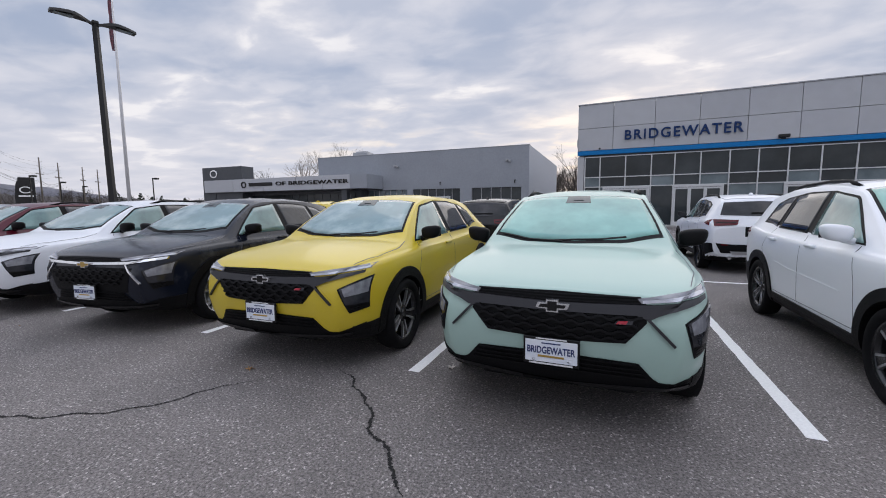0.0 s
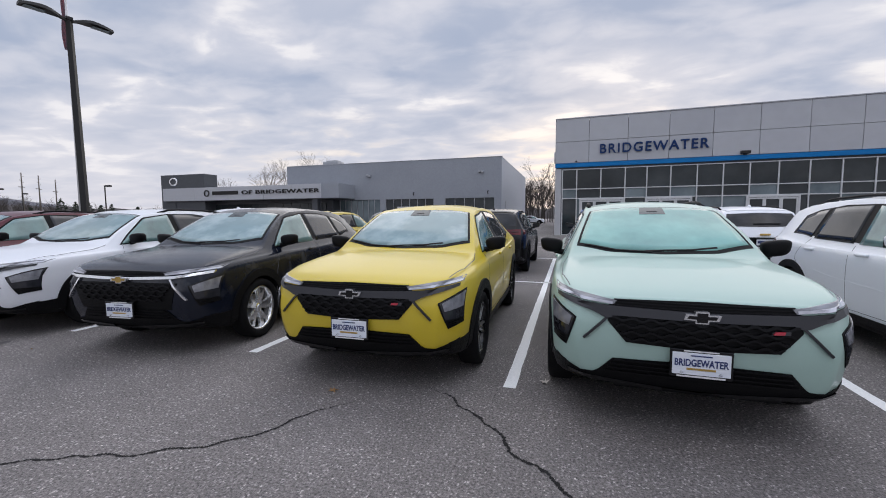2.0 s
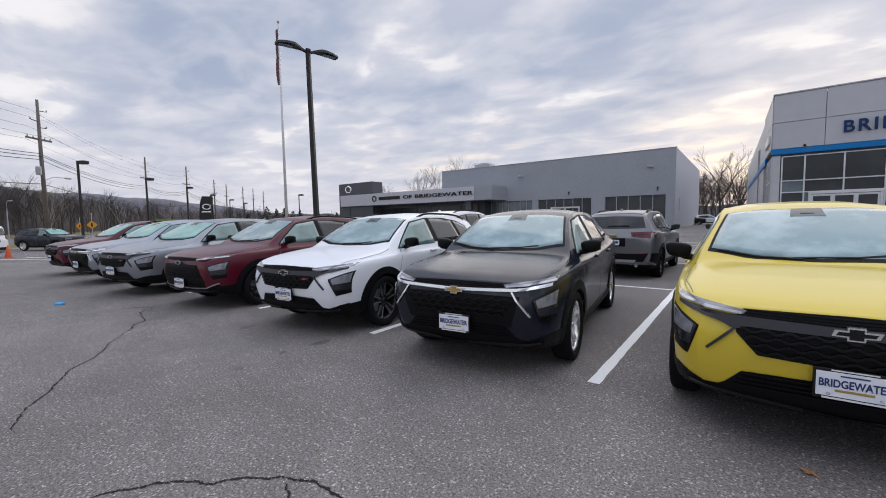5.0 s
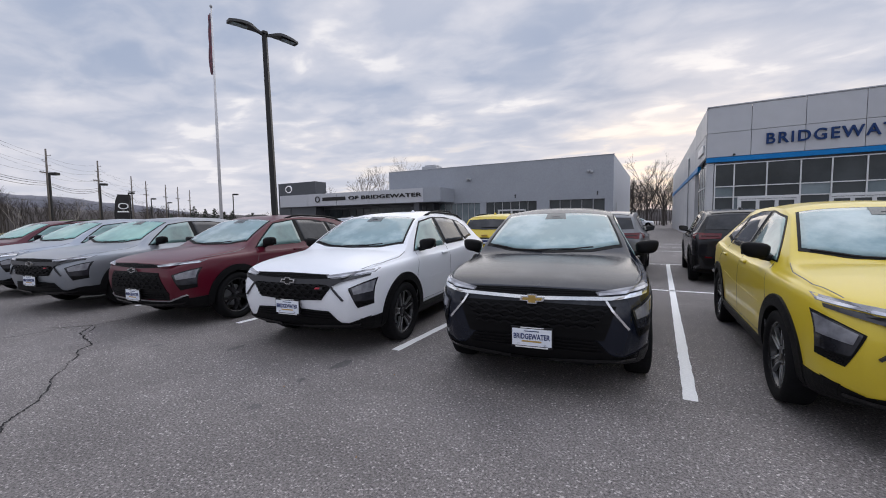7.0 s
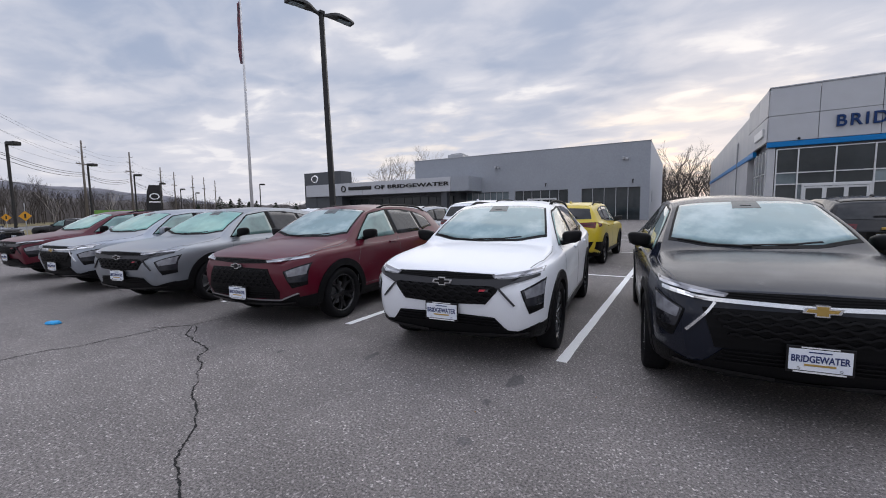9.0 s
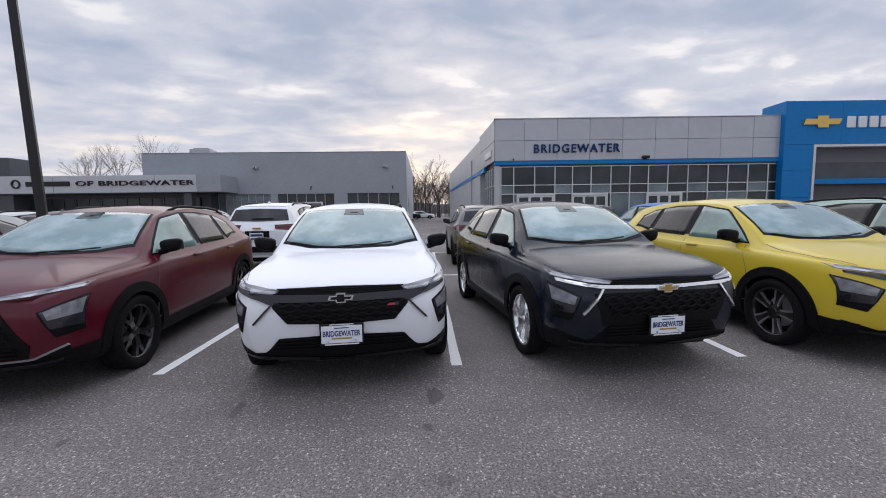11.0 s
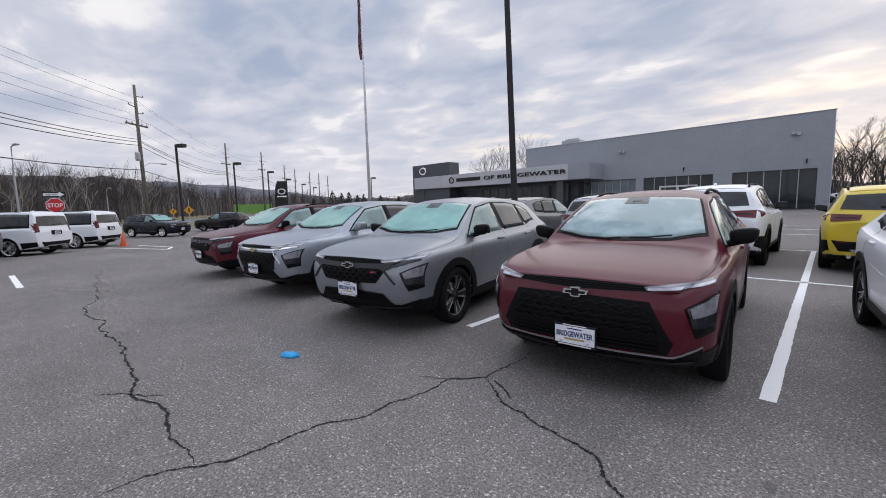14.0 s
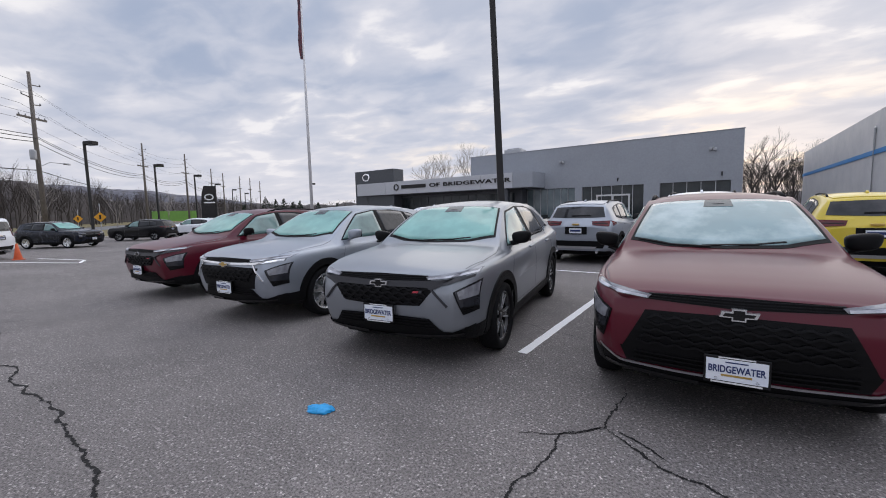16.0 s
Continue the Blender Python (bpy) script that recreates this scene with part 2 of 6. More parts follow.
GOLD = material("gold_badge", (0.62, 0.42, 0.13), 0.28, 0.8)
RED_BADGE = material("red_badge", (0.42, 0.02, 0.04), 0.3)
GLOVE = material("blue_nitrile", (0.03, 0.38, 0.78), 0.45, grain=(60, 0.1))
LEAF = material("dry_leaf", (0.30, 0.17, 0.07), 0.85, grain=(60, 0.2))
PALE_LEAF = material("pale_leaf", (0.55, 0.50, 0.46), 0.85, grain=(60, 0.2))
ORANGE = material("cone_orange", (0.62, 0.10, 0.025), 0.5, grain=(20, 0.1))
SIGN_RED = material("sign_red", (0.52, 0.012, 0.02), 0.4)
SIGN_WHITE = material("sign_white", (0.75, 0.75, 0.75), 0.45)
SIGN_YELLOW = material("sign_yellow", (0.72, 0.34, 0.02), 0.45)
SIGN_GREEN = material("banner_green", (0.17, 0.36, 0.07), 0.5, grain=(2, 0.1))
FLAG = material("flag_cloth", (0.10, 0.09, 0.12), 0.9, tint=(0.30, 0.10, 0.12), tint_scale=3, grain=(8, 0.3))


# ---- mesh helpers ----
def part(name, bm, mat, parent=None, label="", smooth=False):
    """Link a bmesh as one mesh object, under a thing or a part if one is given."""
    me = bpy.data.meshes.new(name)
    bm.normal_update()
    bm.to_mesh(me)
    bm.free()
    me.materials.append(mat)
    if smooth:
        me.shade_smooth()
    ob = new(name, me)
    if parent is not None:
        ob.parent = parent
    if label:
        ob["label"] = label
    return ob


def thing(name, label, category, m=None, group="", kind=""):
    ob = new(name)
    if m is not None:
        ob.matrix_basis = m
    return tagged(ob, label, category, group, kind)


def box(bm, x0, x1, y0, y1, z0, z1, bevel=0.0):
    r = bmesh.ops.create_cube(bm, size=1.0, matrix=Matrix.LocRotScale(((x0 + x1) / 2, (y0 + y1) / 2, (z0 + z1) / 2), None, (x1 - x0, y1 - y0, z1 - z0)))
    if bevel:
        edges = list({e for v in r["verts"] for e in v.link_edges})
        bmesh.ops.bevel(bm, geom=edges, offset=bevel, segments=2, affect="EDGES", profile=0.5)
    return bm


def one_box(x0, x1, y0, y1, z0, z1, bevel=0.0):
    return box(bmesh.new(), x0, x1, y0, y1, z0, z1, bevel)


def tube(points, radii, sides=10, bm=None, caps=True):
    """A round bar along points with a radius at each."""
    bm = bm or bmesh.new()
    pts = [Vector(p) for p in points]
    rings = []
    for i, p in enumerate(pts):
        d = (pts[min(i + 1, len(pts) - 1)] - pts[max(i - 1, 0)]).normalized()
        side = d.cross(Vector((0, 0, 1)))
        if side.length < 0.05:
            side = d.cross(Vector((1, 0, 0)))
        side.normalize()
        other = d.cross(side)
        r = radii[i] if isinstance(radii, (list, tuple)) else radii
        rings.append([bm.verts.new(p + (side * math.cos(a) + other * math.sin(a)) * r) for a in (2 * math.pi * k / sides for k in range(sides))])
    for a, b in zip(rings, rings[1:]):
        for k in range(sides):
            bm.faces.new((a[k], a[(k + 1) % sides], b[(k + 1) % sides], b[k]))
    if caps:
        bm.faces.new(list(reversed(rings[0])))
        bm.faces.new(rings[-1])
    return bm


def lathe(profile, axis="z", sides=32):
    """Turn (radius, height) pairs about an axis."""
    bm = bmesh.new()
    rings = []
    for r, h in profile:
        ring = []
        for k in range(sides):
            a = 2 * math.pi * k / sides
            c, s = r * math.cos(a), r * math.sin(a)
            ring.append(bm.verts.new((c, s, h) if axis == "z" else (h, c, s)))
        rings.append(ring)
    for a, b in zip(rings, rings[1:]):
        for k in range(sides):
            bm.faces.new((a[k], a[(k + 1) % sides], b[(k + 1) % sides], b[k]))
    bmesh.ops.recalc_face_normals(bm, faces=bm.faces)
    return bm


def prism(outline, y0, y1):
    """An outline in x and z, drawn out along y."""
    bm = bmesh.new()
    a = [bm.verts.new((x, y0, z)) for x, z in outline]
    b = [bm.verts.new((x, y1, z)) for x, z in outline]
    bm.faces.new(a)
    bm.faces.new(list(reversed(b)))
    n = len(a)
    for k in range(n):
        bm.faces.new((a[k], b[k], b[(k + 1) % n], a[(k + 1) % n]))
    bmesh.ops.recalc_face_normals(bm, faces=bm.faces)
    return bm


def lettering(name, text, size, depth, mat, m, parent, width=None, label="", weight=0.0, spacing=1.0):
    """Raised letters as a mesh; m carries their baseline's start, facing -y."""
    cu = bpy.data.curves.new(name, "FONT")
    cu.body, cu.size, cu.extrude, cu.offset, cu.space_character = text, size, depth / 2, weight, spacing
    tmp = bpy.data.objects.new(name, cu)
    scene.collection.objects.link(tmp)
    bpy.context.view_layer.update()
    me = bpy.data.meshes.new_from_object(tmp.evaluated_get(bpy.context.evaluated_depsgraph_get()))
    bpy.data.objects.remove(tmp)
    bpy.data.curves.remove(cu)
    if width:
        xs = [v.co.x for v in me.vertices]
        k = width / (max(xs) - min(xs))
        x0 = min(xs)
        for v in me.vertices:
            v.co.x = (v.co.x - x0) * k
    me.materials.clear()
    me.materials.append(mat)
    me.transform(m @ pose(0, 0, 0, 90, 0, 0))
    ob = new(name, me)
    ob.parent = parent
    if label:
        ob["label"] = label
    return ob


def ground_z(x, y):
    """The lot falls away gently towards the road in the west."""
    d = max(0.0, -21.0 - x)
    return -0.019 * min(d, 15.0) - 0.006 * max(0.0, min(d - 15.0, 60.0))

# ---- ground ----
def ground_sheet():
    bm = bmesh.new()
    xs = [-3000, -900, -300, -140, -90] + [-75 + 2.5 * i for i in range(24)] + [-14, -10, -5, 0, 5, 12, 25, 60, 150, 500, 3000]
    ys = [-3000, -600, -150, -60, -30, -12, -6, 0, 6, 12, 20, 30, 45, 70, 120, 300, 900, 3000]
    grid = [[bm.verts.new((x, y, ground_z(x, y))) for y in ys] for x in xs]
    for a, b in zip(grid, grid[1:]):
        for k in range(len(ys) - 1):
            bm.faces.new((a[k], b[k], b[k + 1], a[k + 1]))
    return part("ground", bm, ASPHALT, smooth=True)


tagged(ground_sheet(), "worn dark grey asphalt of a car dealer's lot", "ground", kind="structure")


def painted_line(x0, y0, x1, y1, width=0.10):
    """A worn stripe of road paint with slightly ragged edges."""
    a, b = Vector((x0, y0, 0)), Vector((x1, y1, 0))
    d = (b - a).normalized()
    side = Vector((-d.y, d.x, 0))
    n = max(2, int((b - a).length / 0.12))
    bm = bmesh.new()
    rows = []
    for i in range(n + 1):
        p = a.lerp(b, i / n)
        e = [width / 2 + random.uniform(-0.004, 0.004) for _ in range(2)]
        z = ground_z(p.x, p.y) + 0.004
        rows.append([bm.verts.new((p + side * s * w).to_tuple()[:2] + (z,)) for s, w in ((-1, e[0]), (1, e[1]))])
    for p, q in zip(rows, rows[1:]):
        bm.faces.new((p[0], q[0], q[1], p[1]))
    bmesh.ops.recalc_face_normals(bm, faces=bm.faces)
    ob = part("parking_line", bm, LINE)
    return tagged(ob, "worn white painted parking line on asphalt", "parking line", "parking lines", "structure")


STALL = 2.74
painted_line(1.10, 3.12, 1.10, 13.75)
painted_line(-1.56, 3.16, -1.53, 13.75)
for x in (-4.24, -7.00, -9.71, -12.49, -15.22, -17.96, -20.70):
    painted_line(x, 3.28, x, 13.75)
painted_line(-21.4, 8.66, 7.0, 8.66, 0.09)
painted_line(-21.4, 13.8, 7.0, 13.8, 0.09)
for y in (19.5, 22.5, 25.0):
    painted_line(-12.0, y, 18.0, y, 0.10)
for x0, y0, x1, y1 in ((-21.2, -0.45, -24.4, -0.62), (-30.0, 3.9, -35.5, 2.4), (-30.0, 3.9, -31.5, 4.4), (-31.5, 4.4, -36.5, 3.6)):
    painted_line(x0, y0, x1, y1, 0.11)


def crack(points, width, seed, branches=()):
    """A jagged crack: a dark ragged ribbon that follows a broken line."""
    rng = random.Random(seed)
    bm = bmesh.new()
    pts = [Vector((*p, 0)) for p in points]
    for _ in range(6):
        out = [pts[0]]
        for a, b in zip(pts, pts[1:]):
            d = b - a
            out += [a.lerp(b, rng.uniform(0.4, 0.6)) + Vector((-d.y, d.x, 0)) * rng.uniform(-0.11, 0.11), b]
        pts = out
    rows = []
    for i, p in enumerate(pts):
        d = (pts[min(i + 1, len(pts) - 1)] - pts[max(i - 1, 0)]).normalized()
        side = Vector((-d.y, d.x, 0))
        taper = min(1.0, 8 * i / len(pts) + 0.15, 8 * (len(pts) - 1 - i) / len(pts) + 0.15)
        w = width * taper * rng.uniform(0.15, 1.15) / 2
        rows.append((bm.verts.new(p + side * w + Vector((0, 0, 0.0032))), bm.verts.new(p - side * w + Vector((0, 0, 0.0032)))))
    for a, b in zip(rows, rows[1:]):
        bm.faces.new((a[0], a[1], b[1], b[0]))
    bmesh.ops.recalc_face_normals(bm, faces=bm.faces)
    for f in bm.faces:
        if f.normal.z < 0:
            f.normal_flip()
    ob = part("pavement_crack", bm, CRACK)
    return tagged(ob, "thin jagged dark crack in the asphalt", "crack", "cracks in the asphalt", "structure")


crack([(-6.13, 0.06), (-5.95, 0.29), (-5.75, 0.61), (-5.4, 0.89), (-5.09, 1.07), (-4.58, 1.12), (-4.2, 1.3), (-3.77, 1.52), (-3.48, 1.64), (-3.23, 1.77), (-3.1, 1.92), (-2.89, 2.28), (-2.6, 2.66)], 0.022, 3)
crack([(-5.21, 0.97), (-4.9, 0.86), (-4.61, 0.77)], 0.02, 4)
crack([(-2.2, 3.0), (-1.73, 2.64), (-1.44, 2.26), (-1.17, 2.06), (-0.95, 1.81)], 0.028, 5)
crack([(-7.25, 0.17), (-7.89, 0.38), (-8.28, 0.57), (-9.15, 1.11), (-9.65, 1.39)], 0.02, 6)
crack([(-23.26, 0.92), (-20.53, 0.65), (-19.18, 0.58)], 0.016, 21)
crack([(-20.36, 0.01), (-19.64, 0.28), (-19.18, 0.58), (-19.08, 0.87)], 0.018, 22)
crack([(-19.18, 0.58), (-18.4, 0.5), (-16.43, 0.36), (-14.71, 0.30), (-13.73, 0.28), (-13.45, 0.19), (-13.1, 0.30), (-12.79, 0.30), (-12.03, 0.27)], 0.03, 7)
crack([(-13.68, -0.02), (-13.45, 0.19), (-13.21, 0.39)], 0.016, 12)
crack([(-16.46, -0.06), (-16.3, 0.35)], 0.01, 23)
crack([(-12.12, -0.17), (-11.91, 0.49), (-11.80, 1.1), (-11.69, 1.62), (-11.70, 2.06), (-11.47, 2.30), (-11.50, 3.05)], 0.022, 8)
crack([(-11.47, 2.30), (-11.09, 2.02), (-10.71, 1.93), (-10.39, 1.88), (-10.07, 1.63), (-9.65, 1.39)], 0.024, 9)
crack([(-11.93, 1.94), (-11.70, 2.07), (-11.47, 2.30)], 0.014, 10)
crack([(-11.40, 2.29), (-11.24, 2.22), (-11.10, 2.12)], 0.018, 11)
crack([(-13.11, 4.33), (-12.53, 4.11), (-12.05, 3.98)], 0.012, 14)


def stain(x, y, r, seed, stretch=1.0):
    rng = random.Random(seed)
    bm = bmesh.new()
    n = 22
    vs = [bm.verts.new((x + r * math.cos(2 * math.pi * k / n) * rng.uniform(0.6, 1.1), y + stretch * r * math.sin(2 * math.pi * k / n) * rng.uniform(0.6, 1.1), 0.0022)) for k in range(n)]
    bm.faces.new(vs)
    return tagged(part("oil_stain", bm, TAR), "faint dark oil stain on the asphalt", "stain", "stains on the asphalt", "structure")


for i, (x, y, r, st) in enumerate(((-7.22, 2.68, 0.07, 2.2), (-7.28, 2.22, 0.04, 1.6), (-8.68, 2.55, 0.045, 3.2), (-7.18, 1.69, 0.06, 0.8), (-9.6, 2.2, 0.03, 2.2))):
    stain(x, y, r, i, st)


# ---- the glazed showroom ----
FY, SX0, SX1, ROOF = 29.7, -2.0, 20.0, 8.10


def panel_grid(parent, name, xs, zs, y, depth, mat, gap=0.012):
    """Facade panels, each a plate of its own with open joints."""
    for x0, x1 in zip(xs, xs[1:]):
        for z0, z1 in zip(zs, zs[1:]):
            part(name, one_box(x0 + gap, x1 - gap, y - depth, y, z0 + gap, z1 - gap, 0.006), mat, parent)


def glazing(parent, xs, zs, y, mats, doors=()):
    """Panes and mullions of a shop front that faces -y."""
    for i, (x0, x1) in enumerate(zip(xs, xs[1:])):
        for j, (z0, z1) in enumerate(zip(zs, zs[1:])):
            part("pane", one_box(x0 + 0.02, x1 - 0.02, y + 0.045, y + 0.06, z0 + 0.02, z1 - 0.02), mats[(i * 7 + j * 3 + (i * i) % 5) % len(mats)], parent)
    for x in xs:
        part("mullion", one_box(x - 0.035, x + 0.035, y - 0.03, y + 0.10, zs[0], zs[-1], 0.006), WHITE_ALU, parent)
    for z in zs:
        part("transom", one_box(xs[0], xs[-1], y - 0.026, y + 0.09, z - 0.03, z + 0.03, 0.006), WHITE_ALU, parent)
    for x0, x1 in doors:
        part("door_frame", box(box(one_box(x0, x1, y - 0.10, y + 0.02, 2.52, 2.66, 0.01), x0, x0 + 0.10, y - 0.10, y + 0.02, 0.12, 2.52, 0.01), x1 - 0.10, x1, y - 0.10, y + 0.02, 0.12, 2.52, 0.01), WHITE_ALU, parent)
        n = 3
        w = (x1 - x0 - 0.2) / n
        for k in range(n):
            a = x0 + 0.1 + k * w
            leaf = part("door_leaf", box(box(box(one_box(a, a + 0.09, y - 0.08, y - 0.02, 0.12, 2.5, 0.008), a + w - 0.09, a + w, y - 0.08, y - 0.02, 0.12, 2.5, 0.008), a, a + w, y - 0.078, y - 0.022, 2.40, 2.5, 0.008), a, a + w, y - 0.078, y - 0.022, 0.12, 0.36, 0.008), WHITE_ALU, parent)
            part("door_glass", one_box(a + 0.08, a + w - 0.08, y - 0.055, y - 0.045, 0.34, 2.42), GLASS_DARK, leaf)


def showroom():
    b = thing("showroom", "grey panelled glass-fronted car showroom with a blue band", "building", kind="structure")
    part("wall", one_box(SX0 + 0.05, 60.0, FY + 0.12, 70.0, -0.1, 4.70), material("showroom_core", (0.10, 0.10, 0.105), 0.8, grain=(1, 0.1)), b)
    part("roof", one_box(SX0 + 0.05, 60.0, FY + 0.12, 69.9, 4.70, 7.95), JOINT, b)
    xs = [SX0 - 0.02] + [0.15 + 2.42 * i for i in range(9)]
    panel_grid(b, "panel", xs, [5.10, 6.55, ROOF], FY, 0.10, PANEL)
    part("coping", one_box(SX0 - 0.06, SX1 + 0.3, FY - 0.14, FY + 0.3, ROOF, ROOF + 0.07, 0.01), GREY_METAL, b)
    part("blue_band", one_box(SX0 - 0.05, SX1 + 0.3, FY - 0.16, FY + 0.05, 4.80, 5.08, 0.01), BLUE, b, "blue cladding band")
    part("corner_post", one_box(SX0, SX0 + 0.36, FY - 0.06, FY + 0.1, 0.1, 4.74, 0.01), PANEL_WHITE, b)
    gx = [-1.56, -0.60, 0.96, 2.47, 3.78, 5.17, 6.65, 8.06, 9.45, 10.9, 12.4, 13.9, 15.4, 16.9, 18.4, 19.9]
    glazing(b, gx, [0.12, 2.66, 3.31, 4.66], FY, [GLASS_DARK, GLASS_DARK, GLASS_DARK, GLASS_PALE, GLASS_DARK], ((-0.40, 2.42), (3.70, 6.42), (9.30, 12.0)))
    part("plinth", one_box(SX0, 19.9, FY - 0.5, FY, 0.0, 0.12, 0.01), CONCRETE, b)
    # side wall along the drive
    ys = [FY + 0.02, FY + 3.0, FY + 6.8]
    for y0, y1 in zip(ys, ys[1:]):
        for z0, z1 in ((5.10, 6.55), (6.55, ROOF)):
            part("side_panel", one_box(SX0 - 0.06, SX0 + 0.06, y0 + 0.02, y1 - 0.02, z0 + 0.02, z1 - 0.02, 0.006), PANEL_WHITE, b)
    for i in range(4):
        y0 = FY + 0.15 + 1.0 * i
        part("side_pane", one_box(SX0 - 0.01, SX0 + 0.02, y0 + 0.03, y0 + 0.97, 0.2, 4.6), GLASS_DARK, b)
        part("side_mullion", one_box(SX0 - 0.05, SX0 + 0.05, y0 - 0.03, y0 + 0.03, 0.1, 4.7, 0.006), WHITE_ALU, b)
    part("side_transom", one_box(SX0 - 0.045, SX0 + 0.045, FY + 0.1, FY + 4.15, 3.28, 3.34, 0.006), WHITE_ALU, b)
    part("rear_wing", one_box(SX0 - 0.02, SX0 + 6, FY + 6.8, 70.0, -0.1, 7.8), PANEL_WHITE, b, "pale grey side wall")
    part("side_band", one_box(SX0 - 0.10, SX0 + 0.1, FY + 4.2, 70.0, 4.72, 5.06, 0.01), BLUE, b)
    part("downpipe", tube([(SX0 - 0.09, FY + 12.0, 0.2), (SX0 - 0.09, FY + 12.0, 6.6), (SX0 + 0.1, FY + 12.4, 6.9)], 0.07), GREY_METAL, b)
    part("side_sign", one_box(SX0 - 0.16, SX0 - 0.06, FY + 0.9, FY + 3.6, 5.55, 6.05, 0.04), SIGN_WHITE, b, "white wall sign")
    # letters over the entrance
    lettering("letters", "BRIDGEWATER", 0.86, 0.10, NAVY, pose(0.85, FY - 0.16, 5.66), b, 6.35, "navy raised letters", 0.012, 1.2)
    part("wall_light", box(one_box(8.85, 9.35, FY - 0.36, FY - 0.10, 5.16, 5.34, 0.03), 9.0, 9.2, FY - 0.2, FY - 0.08, 5.08, 5.2), BLACK_METAL, b)
    part("camera_dome", lathe([(0.0, 5.12), (0.05, 5.13), (0.07, 5.18), (0.05, 5.24), (0.0, 5.25)], sides=12), BLACK_METAL, b).location = (-0.65, FY - 0.18, 0)
    # blue portal
    t0, t1, ty, top = 19.05, 31.35, 29.2, 9.05
    for z0, z1 in ((0.1, 2.1), (2.1, 4.1), (4.1, 5.95)):
        part("portal_panel", one_box(t0, 21.23, ty, ty + 2.2, z0 + 0.006, z1 - 0.006, 0.01), BLUE, b)
        part("portal_panel", one_box(29.75, t1, ty, ty + 2.2, z0 + 0.006, z1 - 0.006, 0.01), BLUE, b)
    for x0, x1 in ((t0, 23.2), (23.2, 27.3), (27.3, t1)):
        part("portal_panel", one_box(x0 + 0.004, x1 - 0.004, ty, ty + 2.2, 5.956, top, 0.01), BLUE, b)
    part("portal_liner", box(box(one_box(21.24, 21.42, ty - 0.05, ty + 2.0, 0.1, 5.94, 0.01), 29.56, 29.74, ty - 0.05, ty + 2.0, 0.1, 5.94, 0.01), 21.42, 29.56, ty - 0.05, ty + 2.0, 5.76, 5.94, 0.01), WHITE_ALU, b)
    part("portal_beam", one_box(21.42, 29.56, ty + 0.2, ty + 0.5, 3.08, 3.46, 0.01), BLUE, b)
    part("portal_back", one_box(21.42, 29.56, ty + 1.45, ty + 1.55, 4.62, 5.76, 0.01), PANEL, b)
    glazing(b, [21.42 + 1.1628 * i for i in range(8)], [0.12, 2.66, 4.6], ty + 1.5, [GLASS_DARK], ((24.4, 27.0),))
    # maker's badge and name as plain shapes
    part("badge", prism([(x - 0.85, z + 0.2) for x, z in ((21.15, 7.15), (22.2, 7.15), (22.2, 6.93), (23.0, 6.93), (23.0, 7.15), (23.75, 7.15), (23.95, 7.55), (22.95, 7.55), (22.95, 7.77), (22.15, 7.77), (22.15, 7.55), (21.3, 7.55))], ty - 0.12, ty), GOLD, b, "gold badge with silver edge")
    for i in range(9):
        x = 23.5 + i * 0.82
        part("name_block", one_box(x, x + 0.64, ty - 0.10, ty, 7.1, 7.92, 0.05), SIGN_WHITE, b, "white name shape")
    # far wing
    panel_grid(b, "wing_panel", [t1 + 2.6 * i for i in range(11)], [5.05, 6.45, 7.85], FY, 0.10, PANEL)
    part("wing_coping", one_box(t1, 58.3, FY - 0.14, FY + 0.3, 7.85, 7.93, 0.01), GREY_METAL, b)
    part("wing_band", one_box(t1, 58.3, FY - 0.16, FY + 0.05, 4.70, 5.02, 0.01), BLUE, b)
    glazing(b, [31.75 + 1.53 * i for i in range(7)], [0.12, 2.66, 4.6], FY, [GLASS_DARK, GLASS_PALE, GLASS_DARK], ((35.5, 38.2),))
    part("wing_wall", one_box(40.95, 58.3, FY - 0.06, FY + 0.1, 0.0, 4.70), PANEL_WHITE, b)
    for x0, n in ((41.9, 2), (46.2, 5), (54.0, 3)):
        for k in range(n):
            part("wing_window", one_box(x0 + 1.1 * k, x0 + 1.1 * k + 1.04, FY - 0.09, FY - 0.05, 1.6, 3.2, 0.01), GLASS_DARK, b)
    part("wing_light", one_box(41.6, 42.2, FY - 0.36, FY - 0.1, 5.12, 5.32, 0.03), BLACK_METAL, b)
    return b


SHOWROOM = showroom()
# the side wall stands a little out of square
skew = pose(SX0, FY, 0, 0, 0, 3.4) @ Matrix.Translation((-SX0, -FY, 0))
for piece in SHOWROOM.children:
    if piece.name.startswith(("side_", "rear_wing", "downpipe")):
        piece.matrix_basis = skew
SHOWROOM.matrix_basis = pose(SX0, FY, 0, 0, 0, -2.2) @ Matrix.Translation((-SX0, -FY, 0))


